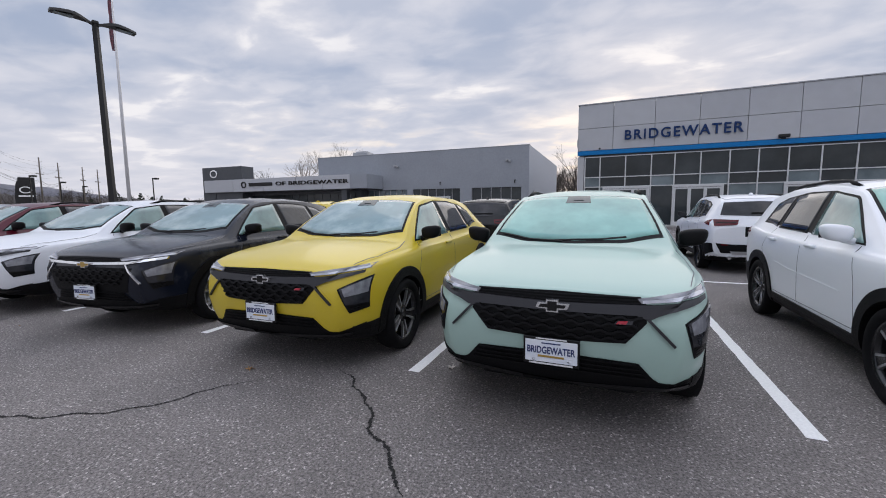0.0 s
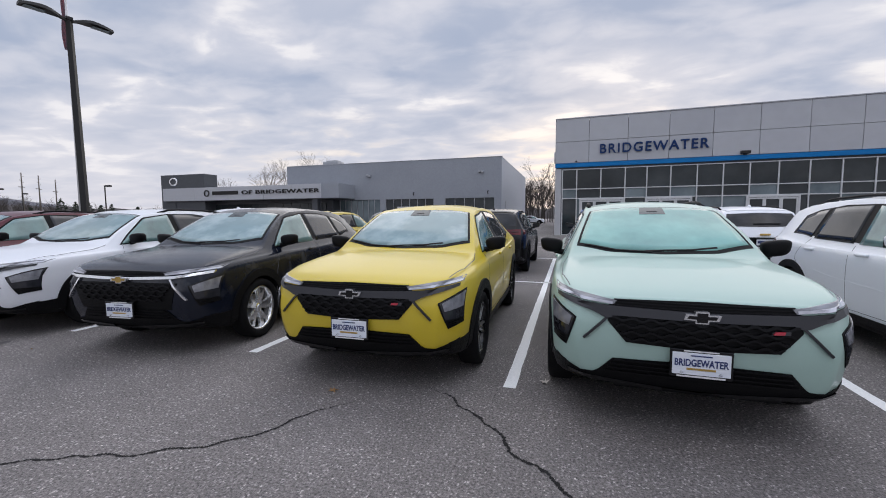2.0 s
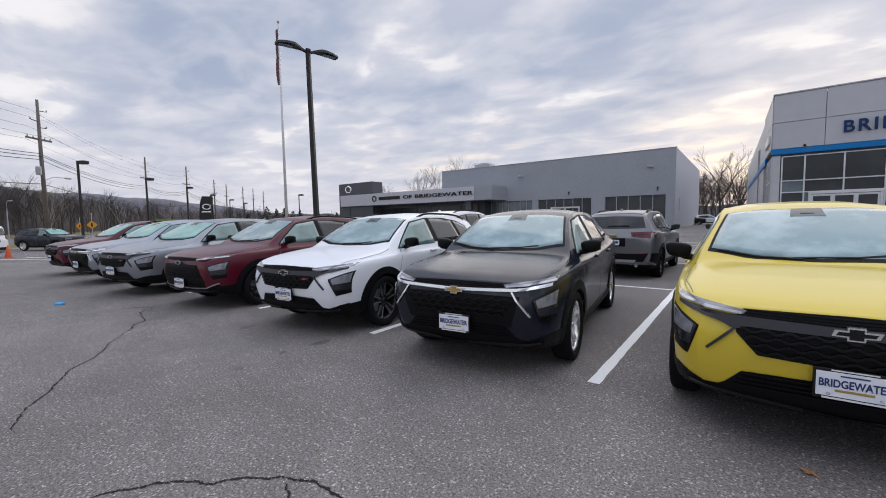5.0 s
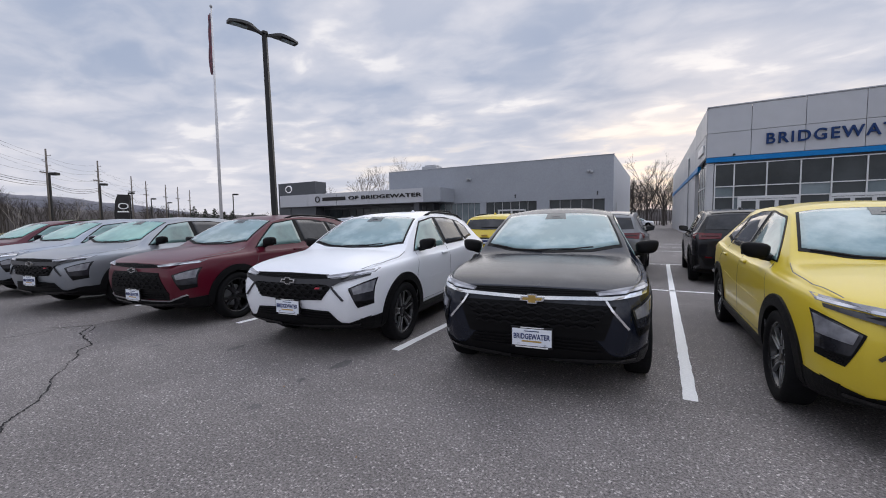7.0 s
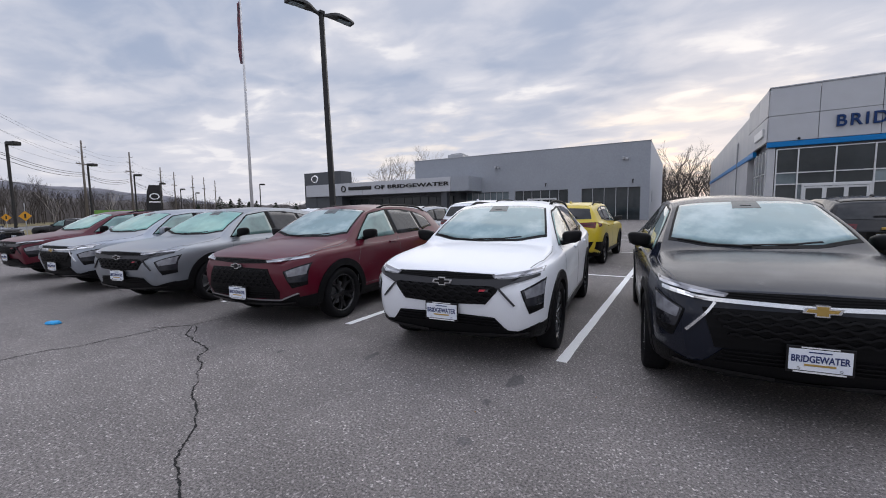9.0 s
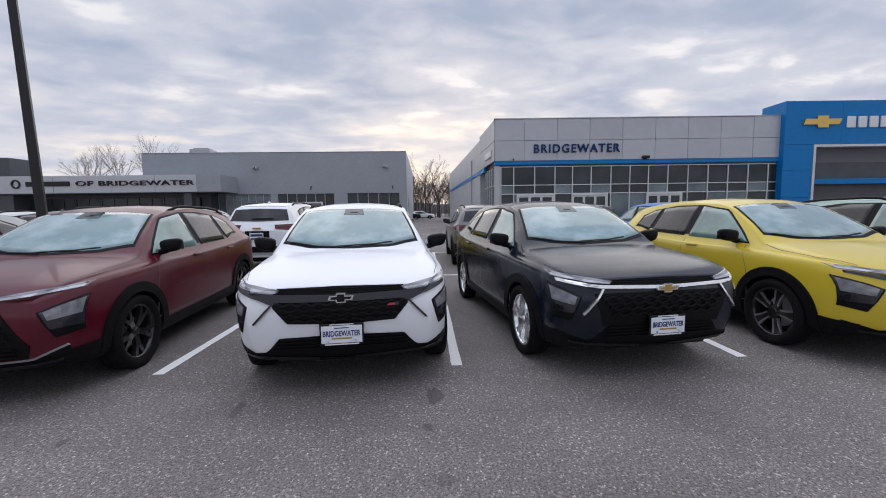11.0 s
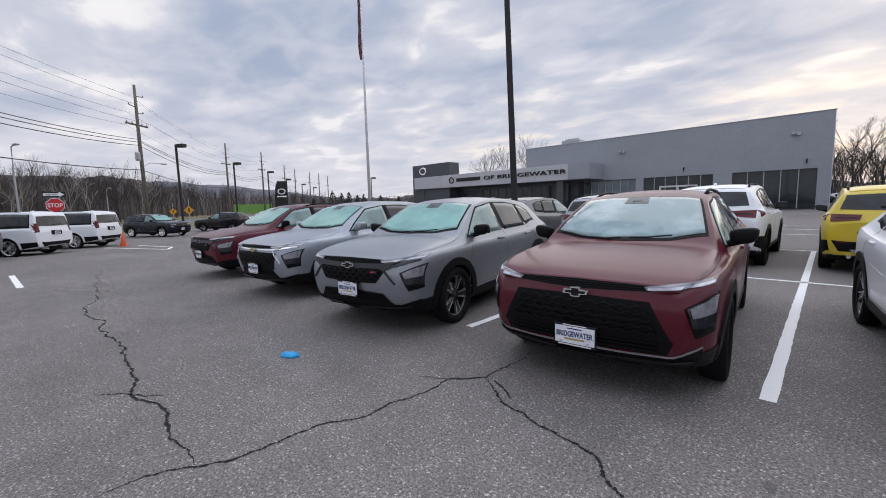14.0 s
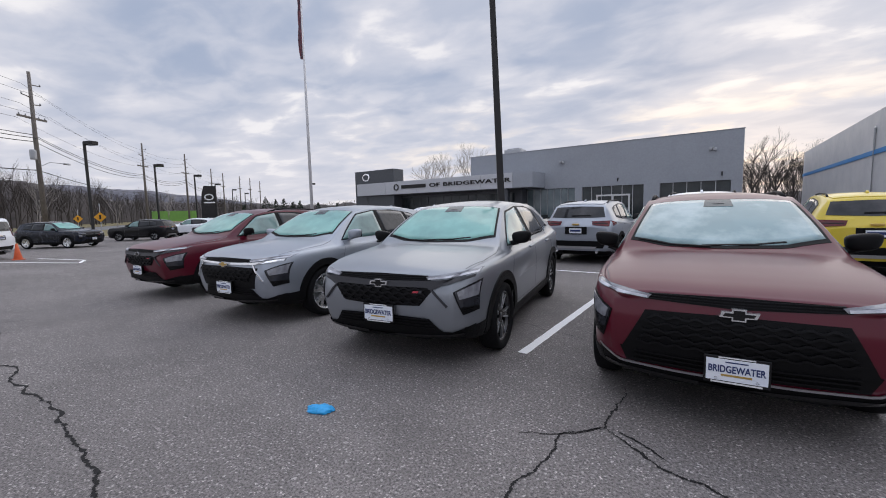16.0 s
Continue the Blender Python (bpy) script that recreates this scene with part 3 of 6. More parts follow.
# ---- the neighbouring dealer ----
def neighbour():
    LY, X0, X1, H = 53.4, -43.2, -9.62, 9.35
    b = thing("neighbour_dealership", "low grey dealership building with a silver entrance canopy", "building", kind="structure")
    part("wall", one_box(X0, X1, LY, 84.0, 4.02, H), NEIGHBOUR_GREY, b)
    part("end_wall", one_box(X1, X1 + 0.05, LY + 0.02, 84.0, -0.1, H - 0.01), NEIGHBOUR_SIDE, b)
    part("coping", one_box(X0 - 0.05, X1 + 0.10, LY - 0.06, LY + 0.3, H, H + 0.06, 0.01), GREY_METAL, b)
    part("lower_wall", one_box(X0, X1, LY + 0.35, 84.0, -0.1, 4.02), NEIGHBOUR_DARK, b)
    for x0, x1 in ((X1 - 0.95, X1), (-19.1, -17.4), (-27.3, -26.4)):
        part("pier", one_box(x0, x1, LY + 0.003, LY + 0.4, -0.1, 4.02), NEIGHBOUR_GREY, b)
    for x0, x1, n in ((-17.4, -10.57, 5), (-26.4, -19.1, 6), (-34.0, -27.3, 7)):
        w = (x1 - x0) / n
        for k in range(n):
            part("pane", one_box(x0 + k * w + 0.04, x0 + (k + 1) * w - 0.04, LY + 0.22, LY + 0.25, 0.15, 3.98), GLASS_DARK if x0 > -30 else GLASS_PALE, b)
            part("mullion", one_box(x0 + k * w - 0.04, x0 + k * w + 0.04, LY + 0.12, LY + 0.3, 0.1, 4.0, 0.008), GREY_METAL, b)
    part("door_frame", box(box(box(one_box(-24.6, -20.6, LY + 0.02, LY + 0.18, 2.75, 2.95), -24.6, -24.4, LY + 0.02, LY + 0.18, 0, 2.75), -20.8, -20.6, LY + 0.02, LY + 0.18, 0, 2.75), -22.7, -22.5, LY + 0.02, LY + 0.18, 0, 2.75), WHITE_ALU, b)
    for x in (-12.3, -29.0):
        part("floodlight", box(box(one_box(x - 0.35, x - 0.05, LY - 0.35, LY - 0.05, 7.35, 7.65, 0.05), x + 0.05, x + 0.35, LY - 0.35, LY - 0.05, 7.25, 7.55, 0.05), x - 0.05, x + 0.05, LY - 0.1, LY, 7.3, 7.7), GREY_METAL, b)
    for x in (-11.4, -22.0):
        part("wall_camera", tube([(x, LY, 4.9), (x, LY - 0.25, 4.85), (x, LY - 0.25, 4.5)], 0.08, 8), BLACK_METAL, b)
    part("side_louvre", one_box(X1 + 0.05, X1 + 0.12, LY + 3.2, LY + 3.6, 2.2, 3.6, 0.02), GREY_METAL, b)
    # entrance canopy
    cy = 49.0
    part("canopy", one_box(-63.7, -31.4, cy + 0.14, LY + 0.003, 4.18, 6.18), NEIGHBOUR_GREY, b)
    for x0, x1 in zip([-63.7, -57.0, -50.5, -44.0, -39.0], [-57.0, -50.5, -44.0, -39.0, -34.2]):
        part("fascia_panel", one_box(x0 + 0.02, x1 - 0.02, cy, cy + 0.14, 4.2, 6.2, 0.01), NEIGHBOUR_BAND, b)
    part("fascia_return", prism([(-34.2, 4.2), (-31.4, 4.2), (-31.4, 6.2), (-34.2, 6.2)], cy + 0.03, cy + 0.14), NEIGHBOUR_GREY, b)
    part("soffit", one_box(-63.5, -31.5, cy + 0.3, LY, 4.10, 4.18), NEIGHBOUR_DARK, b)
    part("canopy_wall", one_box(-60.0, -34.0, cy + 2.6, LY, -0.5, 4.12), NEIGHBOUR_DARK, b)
    for i in range(16):
        part("canopy_pane", one_box(-59.0 + 1.5 * i, -57.6 + 1.5 * i, cy + 2.5, cy + 2.58, 0.1, 3.6), GLASS_DARK, b)
    for x in (-62.5, -36.0):
        part("canopy_pier", one_box(x, x + 0.9, cy + 0.4, cy + 1.2, -0.6, 4.2), NEIGHBOUR_DARK, b)
    part("sign_tower", one_box(-64.6, -55.6, cy + 0.5, cy + 3.0, -0.6, 8.40, 0.02), NEIGHBOUR_DARK, b, "dark grey sign tower")
    part("tower_badge", lathe([(0.42, 0.0), (0.55, 0.02), (0.60, 0.05), (0.55, 0.10), (0.42, 0.10), (0.42, 0.0)], sides=28), CHROME, b, "chrome oval badge").matrix_basis = pose(-61.9, cy + 0.5, 7.3, 90, 0, 0) @ Matrix.Diagonal((1.5, 1.1, 1, 1))
    part("badge_ring", lathe([(0.36, 0.0), (0.52, 0.02), (0.52, 0.10), (0.36, 0.10), (0.36, 0.0)], sides=28), BLACK_METAL, b).matrix_basis = pose(-54.6, cy - 0.02, 5.28, 90, 0, 0)
    part("name_shape", one_box(-53.5, -48.6, cy - 0.12, cy, 5.0, 5.55, 0.05), BLACK_METAL, b, "black name shape")
    lettering("letters", "OF BRIDGEWATER", 0.78, 0.12, BLACK_METAL, pose(-47.9, cy - 0.07, 5.02), b, 13.5, "black raised letters", 0.012, 1.06)
    # roof plant
    part("roof_unit", box(one_box(-40.0, -37.2, LY + 5, LY + 7, H, H + 1.3, 0.05), -39.6, -37.6, LY + 5.3, LY + 6.7, H + 1.3, H + 1.5, 0.03), GREY_METAL, b, "roof-top air handling unit")
    return b


neighbour()

# ---- cars ----
def keyed(keys, ys, blur=0.05):
    """A profile through (y, value) pairs, rounded off a little."""
    kx, kv = [k[0] for k in keys], [k[1] for k in keys]
    offs = np.linspace(-1, 1, 9) * blur
    return sum(np.interp(np.clip(ys + o, kx[0], kx[-1]), kx, kv) for o in offs) / len(offs)


def smooth_section(pts, n):
    """Catmull-Rom through the points of half a cross-section."""
    p = np.array(pts)
    p = np.vstack([2 * p[0] - p[1], p, 2 * p[-1] - p[-2]])
    out = []
    for i in range(1, len(p) - 2):
        for t in np.linspace(0, 1, n, endpoint=False):
            a, b, c, d = p[i - 1], p[i], p[i + 1], p[i + 2]
            out.append(0.5 * (2 * b + (c - a) * t + (2 * a - 5 * b + 4 * c - d) * t * t + (3 * b - a - 3 * c + d) * t ** 3))
    out.append(p[-2])
    return np.array(out)


COMPACT = dict(
    length=4.54, axles=(0.93, 3.63), wheel=0.345, bow=0.10, tuck=0.13, rails=True,
    top=((0, .880), (.03, .902), (.12, .936), (.3, .970), (.6, 1.012), (.9, 1.045), (1.12, 1.066), (1.44, 1.27), (1.82, 1.472), (2.08, 1.535), (2.6, 1.565), (3.3, 1.55), (3.8, 1.50), (4.06, 1.43), (4.35, 1.13), (4.47, 1.0), (4.54, .90)),
    width=((0, .66), (.03, .735), (.10, .795), (.25, .852), (.6, .890), (1.5, .908), (3.0, .912), (3.8, .905), (4.2, .88), (4.42, .82), (4.54, .72)),
    floor=((0, .31), (.3, .24), (.8, .21), (4.2, .22), (4.54, .36)),
    belt=((0, .83), (.05, .872), (.15, .908), (.3, .934), (.6, .957), (1.0, .975), (1.5, .995), (2.5, 1.015), (3.4, 1.05), (4.0, 1.09), (4.3, 1.06), (4.47, .95), (4.54, .84)),
    edge=((0, .62), (.1, .70), (.4, .76), (.9, .77), (1.12, .76), (1.44, .69), (1.82, .605), (2.4, .585), (3.3, .575), (4.0, .55), (4.25, .60), (4.54, .58)),
    drop=((0, .02), (.95, .035), (1.15, .03), (1.82, .05), (2.4, .055), (3.8, .05), (4.54, .03)),
    front=((1.36, 1.04), (2.32, 1.055), (1.52, 1.16), (1.87, 1.395), (2.31, 1.455)),
    rear_door=((2.42, 1.06), (3.20, 1.08), (2.41, 1.458), (2.85, 1.45), (3.14, 1.425)),
    quarter=((3.28, 1.085), (3.66, 1.165), (3.22, 1.418), (3.42, 1.385), (3.62, 1.30)),
    screen=(1.18, 1.84, .66, .545), glass_z=(1.12, 1.40), lamps_z=(.93, 1.04), plate_z=.80)

SUV = dict(
    length=4.41, axles=(0.90, 3.54), wheel=0.345, bow=0.07, tuck=0.10, rails=True,
    top=((0, .93), (.03, .97), (.12, 1.01), (.4, 1.05), (1.0, 1.10), (1.28, 1.12), (1.6, 1.32), (1.95, 1.53), (2.25, 1.595), (2.7, 1.62), (3.4, 1.60), (3.9, 1.545), (4.08, 1.49), (4.27, 1.18), (4.34, 1.08), (4.41, .95)),
    width=((0, .76), (.03, .81), (.10, .86), (.25, .89), (.6, .905), (3.0, .908), (3.8, .90), (4.15, .875), (4.34, .83), (4.41, .77)),
    floor=((0, .27), (.3, .22), (4.1, .23), (4.41, .36)),
    belt=((0, .88), (.05, .93), (.15, .97), (.5, 1.0), (1.0, 1.02), (2.5, 1.05), (3.4, 1.08), (3.95, 1.12), (4.2, 1.10), (4.34, 1.02), (4.41, .90)),
    edge=((0, .64), (.1, .72), (.4, .77), (1.28, .77), (1.6, .70), (1.95, .635), (2.5, .62), (3.4, .61), (4.0, .60), (4.2, .66), (4.41, .66)),
    drop=((0, .02), (1.1, .035), (2.0, .05), (3.8, .05), (4.41, .03)),
    front=((1.50, 1.07), (2.36, 1.085), (1.66, 1.18), (1.96, 1.43), (2.36, 1.49)),
    rear_door=((2.46, 1.09), (3.18, 1.11), (2.46, 1.493), (2.9, 1.488), (3.12, 1.468)),
    quarter=((3.25, 1.12), (3.66, 1.18), (3.20, 1.463), (3.42, 1.435), (3.62, 1.37)),
    screen=(1.35, 2.0, .67, .575), glass_z=(1.18, 1.455), lamps_z=(.97, 1.10), plate_z=.85)

LARGE = dict(
    length=5.2, axles=(1.0, 4.05), wheel=0.40, bow=0.06, tuck=0.08, rails=True,
    top=((0, 1.06), (.05, 1.12), (.4, 1.17), (1.2, 1.22), (1.45, 1.24), (1.8, 1.52), (2.15, 1.78), (2.5, 1.86), (3.2, 1.90), (4.5, 1.89), (4.95, 1.85), (5.06, 1.76), (5.14, 1.25), (5.17, 1.12), (5.2, 1.0)),
    width=((0, .88), (.04, .93), (.15, .98), (.5, 1.01), (4.6, 1.01), (5.0, .985), (5.15, .95), (5.2, .90)),
    floor=((0, .32), (.3, .27), (4.8, .30), (5.2, .42)),
    belt=((0, 1.0), (.1, 1.08), (.5, 1.12), (2.0, 1.17), (4.9, 1.20), (5.1, 1.17), (5.2, .98)),
    edge=((0, .76), (.4, .86), (1.45, .86), (1.8, .80), (2.15, .75), (4.8, .73), (5.1, .78), (5.2, .78)),
    drop=((0, .02), (1.2, .035), (2.0, .05), (4.8, .045), (5.2, .03)),
    front=((1.75, 1.20), (2.62, 1.21), (1.9, 1.33), (2.2, 1.66), (2.62, 1.76)),
    rear_door=((2.74, 1.21), (3.62, 1.215), (2.74, 1.765), (3.2, 1.77), (3.6, 1.765)),
    quarter=((3.74, 1.22), (4.85, 1.23), (3.72, 1.765), (4.3, 1.76), (4.80, 1.74)),
    screen=(1.52, 2.2, .76, .66), glass_z=(1.28, 1.70), lamps_z=(1.02, 1.40), plate_z=.98)


def shell_grid(s):
    """Rows of half-sections from nose to tail, and the closing fans at both ends."""
    L = s["length"]
    ys = np.concatenate([[0, .008, .02, .04, .065, .1, .14, .19], np.linspace(.25, L - .3, 62), [L - .24, L - .18, L - .13, L - .09, L - .055, L - .025, L - .01, L]])
    prof = {k: keyed(s[k], ys, 0.035 if k in ("top", "drop") else 0.05) for k in ("top", "width", "floor", "belt", "edge", "drop")}
    for k in prof:
        prof[k][0], prof[k][-1] = s[k][0][1], s[k][-1][1]
    rows = []
    for i, y in enumerate(ys):
        w, zb, zs, wt, zt, dr = (prof[k][i] for k in ("width", "floor", "belt", "edge", "top", "drop"))
        zh = max(zt - dr, zs + 0.012)
        zt = max(zt, zh + 0.01)
        mid = zb + 0.45 * (zs - zb)
        sec = smooth_section([(w * .45, zb - .01), (w - .14, zb), (w - .035, zb + .07), (w - .004, mid), (w - .002, zs - .16), (w - .022, zs - .045), (w - .065, zs + .005 if zh - zs > .1 else zs - .012), (wt + .035, zh - .045 if zh - zs > .1 else (zh + zs) / 2 - .004), (wt - .03, zh + .004), (wt * .55, zh + .78 * (zt - zh)), (0, zt)], 4)
        rows.append([(x, y, z) for x, z in sec])
    for end, at in ((rows[0], 0), (rows[-1], len(rows))):
        fans = [[(x * f, y, z) for x, y, z in end] for f in (.8, .6, .4, .2, 0.0)]
        rows = (fans[::-1] + rows) if at == 0 else (rows + fans)

    def bend(p):
        x, y, z = p
        q = (x / 0.9) ** 2
        near, far = max(0.0, 1 - y / 1.6), max(0.0, 1 - (L - y) / 0.9)
        low = max(0.0, 0.64 - z)
        y += s["bow"] * q * min(1.0, near * 1.5) - 0.07 * q * far
        y += (s["tuck"] * (low / 0.4) ** 1.6 + 0.05 * max(0.0, z - 0.72) / 0.2) * max(0.0, 1 - y / 0.5)
        y -= 0.08 * (low / 0.4) ** 1.5 * far
        return (x, y, z)

    return [[bend(p) for p in r] for r in rows]


def shell_mesh(rows, holes=()):
    """The two halves as one mesh, left open over the wheels."""
    n = len(rows[0])
    verts, faces = [], []
    for r in rows:
        verts += r
    for r in rows:
        verts += [(-x, y, z) for x, y, z in r]
    half = len(rows) * n
    for i in range(len(rows) - 1):
        for k in range(n - 1):
            a, b, c, d = i * n + k, i * n + k + 1, (i + 1) * n + k + 1, (i + 1) * n + k
            cy = sum(verts[v][1] for v in (a, b, c, d)) / 4
            cz = sum(verts[v][2] for v in (a, b, c, d)) / 4
            if verts[a][0] > 0.5 and any((cy - hy) ** 2 + (cz - hz) ** 2 < hr ** 2 for hy, hz, hr in holes):
                continue
            faces += [(a, b, c, d), (half + d, half + c, half + b, half + a)]
    me = bpy.data.meshes.new("body")
    me.from_pydata(verts, [], faces)
    bm = bmesh.new()
    bm.from_mesh(me)
    bpy.data.meshes.remove(me)
    bmesh.ops.remove_doubles(bm, verts=bm.verts, dist=0.0008)
    bmesh.ops.recalc_face_normals(bm, faces=bm.faces)
    return bm


def resample(line, n):
    p = np.array(line, float)
    d = np.concatenate([[0], np.cumsum(np.linalg.norm(np.diff(p, axis=0), axis=1))])
    t = np.linspace(0, d[-1], n)
    return np.stack([np.interp(t, d, p[:, 0]), np.interp(t, d, p[:, 1])], 1)


CAST = {"front": lambda a, b: ((a, -3, b), (0, 1, 0)), "rear": lambda a, b: ((a, 9, b), (0, -1, 0)), "right": lambda a, b: ((3, a, b), (-1, 0, 0)), "left": lambda a, b: ((-3, a, b), (1, 0, 0)), "top": lambda a, b: ((a, b, 5), (0, 0, -1))}


def on_shell(form, view, a, b, last=None):
    o, d = CAST[view](a, b)
    hit, place, normal, _ = form.ray_cast(Vector(o), Vector(d))
    if not hit:
        return last
    if normal.dot(Vector(d)) > 0:
        normal = -normal
    return place.copy(), normal.copy()


def patch(form, view, lo, hi, proud=0.006, thick=0.02, nu=14, nv=3, straight=True):
    """A panel between two lines drawn in one view, laid on the body's skin and given an edge."""
    A, B = resample(lo, nu), resample(hi, nu)
    _, d = CAST[view](0, 0)
    away = -Vector(d)
    pts, last = [], None
    for i in range(nu):
        col = []
        for j in range(nv + 1):
            f = j / nv
            a, b = A[i] * (1 - f) + B[i] * f
            h = on_shell(form, view, a, b, last)
            if h is None:
                for step in range(1, 25):
                    h = on_shell(form, view, a * (1 - 0.01 * step), b + 0.006 * step * (1 if b < 0.6 else -1), last)
                    if h:
                        break
            last = h or last
            col.append(h)
        pts.append(col)
    bm = bmesh.new()
    lift = lambda h, q: h[0] + (away if straight else (h[1] * 0.8 + away * 0.2).normalized()) * q
    flat = [h for c in pts for h in c if h]
    if not flat:
        return bm
    pts = [[h or flat[0] for h in c] for c in pts]
    out = [[bm.verts.new(lift(h, proud)) for h in c] for c in pts]
    for i in range(nu - 1):
        for j in range(nv):
            bm.faces.new((out[i][j], out[i + 1][j], out[i + 1][j + 1], out[i][j + 1]))
    rim = [(i, 0) for i in range(nu)] + [(nu - 1, j) for j in range(1, nv + 1)] + [(i, nv) for i in range(nu - 2, -1, -1)] + [(0, j) for j in range(nv - 1, 0, -1)]
    back = [bm.verts.new(lift(pts[i][j], proud - thick)) for i, j in rim]
    m = len(rim)
    for k in range(m):
        (i, j), (p, q) = rim[k], rim[(k + 1) % m]
        try:
            bm.faces.new((out[i][j], back[k], back[(k + 1) % m], out[p][q]))
        except ValueError:
            pass
    bmesh.ops.recalc_face_normals(bm, faces=bm.faces)
    mid = out[nu // 2][nv // 2]
    bm.normal_update()
    if mid.normal.dot(away) < 0:
        bmesh.ops.reverse_faces(bm, faces=bm.faces)
    return bm


def arc(cy, cz, r, a0, a1, n=20):
    return [(cy + r * math.cos(radians(a0 + (a1 - a0) * k / n)), cz + r * math.sin(radians(a0 + (a1 - a0) * k / n))) for k in range(n + 1)]


def mirror_x(line):
    return [(-a, b) for a, b in line]


COAT = material("plain_coat", (0.5, 0.5, 0.5), 0.3)
WHEEL_MESHES = {}


def wheel_mesh(key, make, mat):
    """Build a wheel's mesh once; later wheels share it."""
    if key not in WHEEL_MESHES:
        ob = part(key[0], make(), mat, smooth=key[0] in ("tyre", "rim"))
        WHEEL_MESHES[key] = ob.data
        bpy.data.objects.remove(ob)
    return WHEEL_MESHES[key]


def child(name, me, parent, m=None, label=""):
    ob = new(name, me)
    ob.parent = parent
    if m is not None:
        ob.matrix_basis = m
    if label:
        ob["label"] = label
    return ob


def spoke_bm(R, style, face=False):
    """One spoke, pointing along +z from the hub, its face towards +x."""
    bm = bmesh.new()
    if style == "chrome":
        outline = [(-.030, .05), (.030, .05), (.050, .60 * R), (.078, .90 * R), (.030, .93 * R), (.012, .66 * R), (-.012, .66 * R), (-.030, .93 * R), (-.078, .90 * R), (-.050, .60 * R)]
    elif style == "machined":
        outline = [(-.036, .05), (.036, .05), (.026, .55 * R), (.050, .92 * R), (.012, .94 * R), (-.022, .94 * R), (-.045, .92 * R), (-.018, .55 * R)]
    else:
        outline = [(-.028, .05), (.028, .05), (.034, .5 * R), (.072, .92 * R), (.040, .94 * R), (0.0, .60 * R), (-.040, .94 * R), (-.072, .92 * R), (-.034, .5 * R)]
    if face:
        for q in (1, -1):
            rim = [(.020, .075), (.034, .075), (.038, .55 * R), (.060, .925 * R), (.040, .935 * R), (.022, .55 * R)]
            a = [bm.verts.new((0.040 - 0.027 * (1 - z / (R * .94)) ** 2 + 0.004, q * y, z)) for y, z in rim]
            b = [bm.verts.new((0.020 - 0.027 * (1 - z / (R * .94)) ** 2, q * y, z)) for y, z in rim]
            bm.faces.new(a), bm.faces.new(b[::-1])
            for i in range(6):
                bm.faces.new((a[i], b[i], b[(i + 1) % 6], a[(i + 1) % 6]))
        bmesh.ops.recalc_face_normals(bm, faces=bm.faces)
        return bm
    a, b = [], []
    for y, z in outline:
        q = z / (R * .94)
        x = 0.028 + (0.012 - 0.045 * (1 - q) ** 2 * 0.6)
        a.append(bm.verts.new((x, y, z)))
        b.append(bm.verts.new((x - 0.035, y * 1.15, z)))
    n = len(a)
    bm.faces.new(a)
    bm.faces.new(b[::-1])
    for i in range(n):
        bm.faces.new((a[i], b[i], b[(i + 1) % n], a[(i + 1) % n]))
    bmesh.ops.recalc_face_normals(bm, faces=bm.faces)
    return bm


def add_wheel(car, r, x, y, side, style, turn):
    """Wheel > tyre, rim, spokes, hub cap; its outer face looks along side."""
    R = r * 0.73
    metal = {"chrome": CHROME, "machined": BLACK_ALLOY, "black": BLACK_ALLOY}[style]
    m = Matrix.Translation((x, y, r)) @ pose(0, 0, 0, 0, 0, 0 if side > 0 else 180) @ pose(0, 0, 0, turn)
    rim = child("wheel", wheel_mesh(("rim", r, style), lambda: lathe([(R * .86, -.16), (R * .90, .0), (R * .93, .045), (R, .058), (R * 1.03, .050), (R * 1.03, .02), (R * .98, -.17)], "x", 36), metal), car, m)
    child("tyre", wheel_mesh(("tyre", r), lambda: lathe([(R * .99, -.10), (R * 1.05, -.118), (r * .90, -.120), (r * .975, -.105), (r, -.075), (r, .030), (r * .975, .068), (r * .90, .080), (R * 1.08, .074), (R * 1.01, .055)], "x", 44), RUBBER), rim)
    child("brake_disc", wheel_mesh(("brake_disc", r), lambda: lathe([(.0, -.06), (R * .62, -.06), (R * .62, -.075), (0, -.075)], "x", 28), GREY_METAL), rim)
    for k in range(5):
        sp = child("spoke", wheel_mesh(("spoke", r, style), lambda: spoke_bm(R, style), metal), rim, pose(0, 0, 0, 72 * k))
        if style == "machined":
            sp.data = wheel_mesh(("spoke", r, "base"), lambda: spoke_bm(R, "machined"), BLACK_ALLOY)
            child("spoke_face", wheel_mesh(("spoke_face", r), lambda: spoke_bm(R, "machined", True), ALLOY), rim, pose(0, 0, 0, 72 * k))
    child("hub_cap", wheel_mesh(("hub_cap", r, style), lambda: lathe([(0, .036), (.030, .036), (.036, .028), (.062, .018), (.066, -.02), (.0, -.02)], "x", 20), CHROME if style == "chrome" else BLACK_ALLOY), rim)
    return rim


def door_mirror(x, side):
    bm = bmesh.new()
    bmesh.ops.create_icosphere(bm, subdivisions=3, radius=1.0)
    for v in bm.verts:
        c = v.co
        c.x, c.y, c.z = [math.copysign(abs(q) ** 0.62, q) for q in c]
        c.x, c.y, c.z = c.x * 0.105 * (1 + 0.12 * c.z), c.y * 0.066 + 0.02 * abs(c.x), c.z * 0.070 + 0.012 * c.x * side
    bmesh.ops.translate(bm, verts=bm.verts, vec=(x + side * 0.132, 0, 0))
    tube([(x - side * 0.06, 0.03, -0.085), (x + side * 0.02, 0.01, -0.07), (x + side * 0.10, 0.0, -0.055)], [0.035, 0.030, 0.026], 8, bm)
    return bm


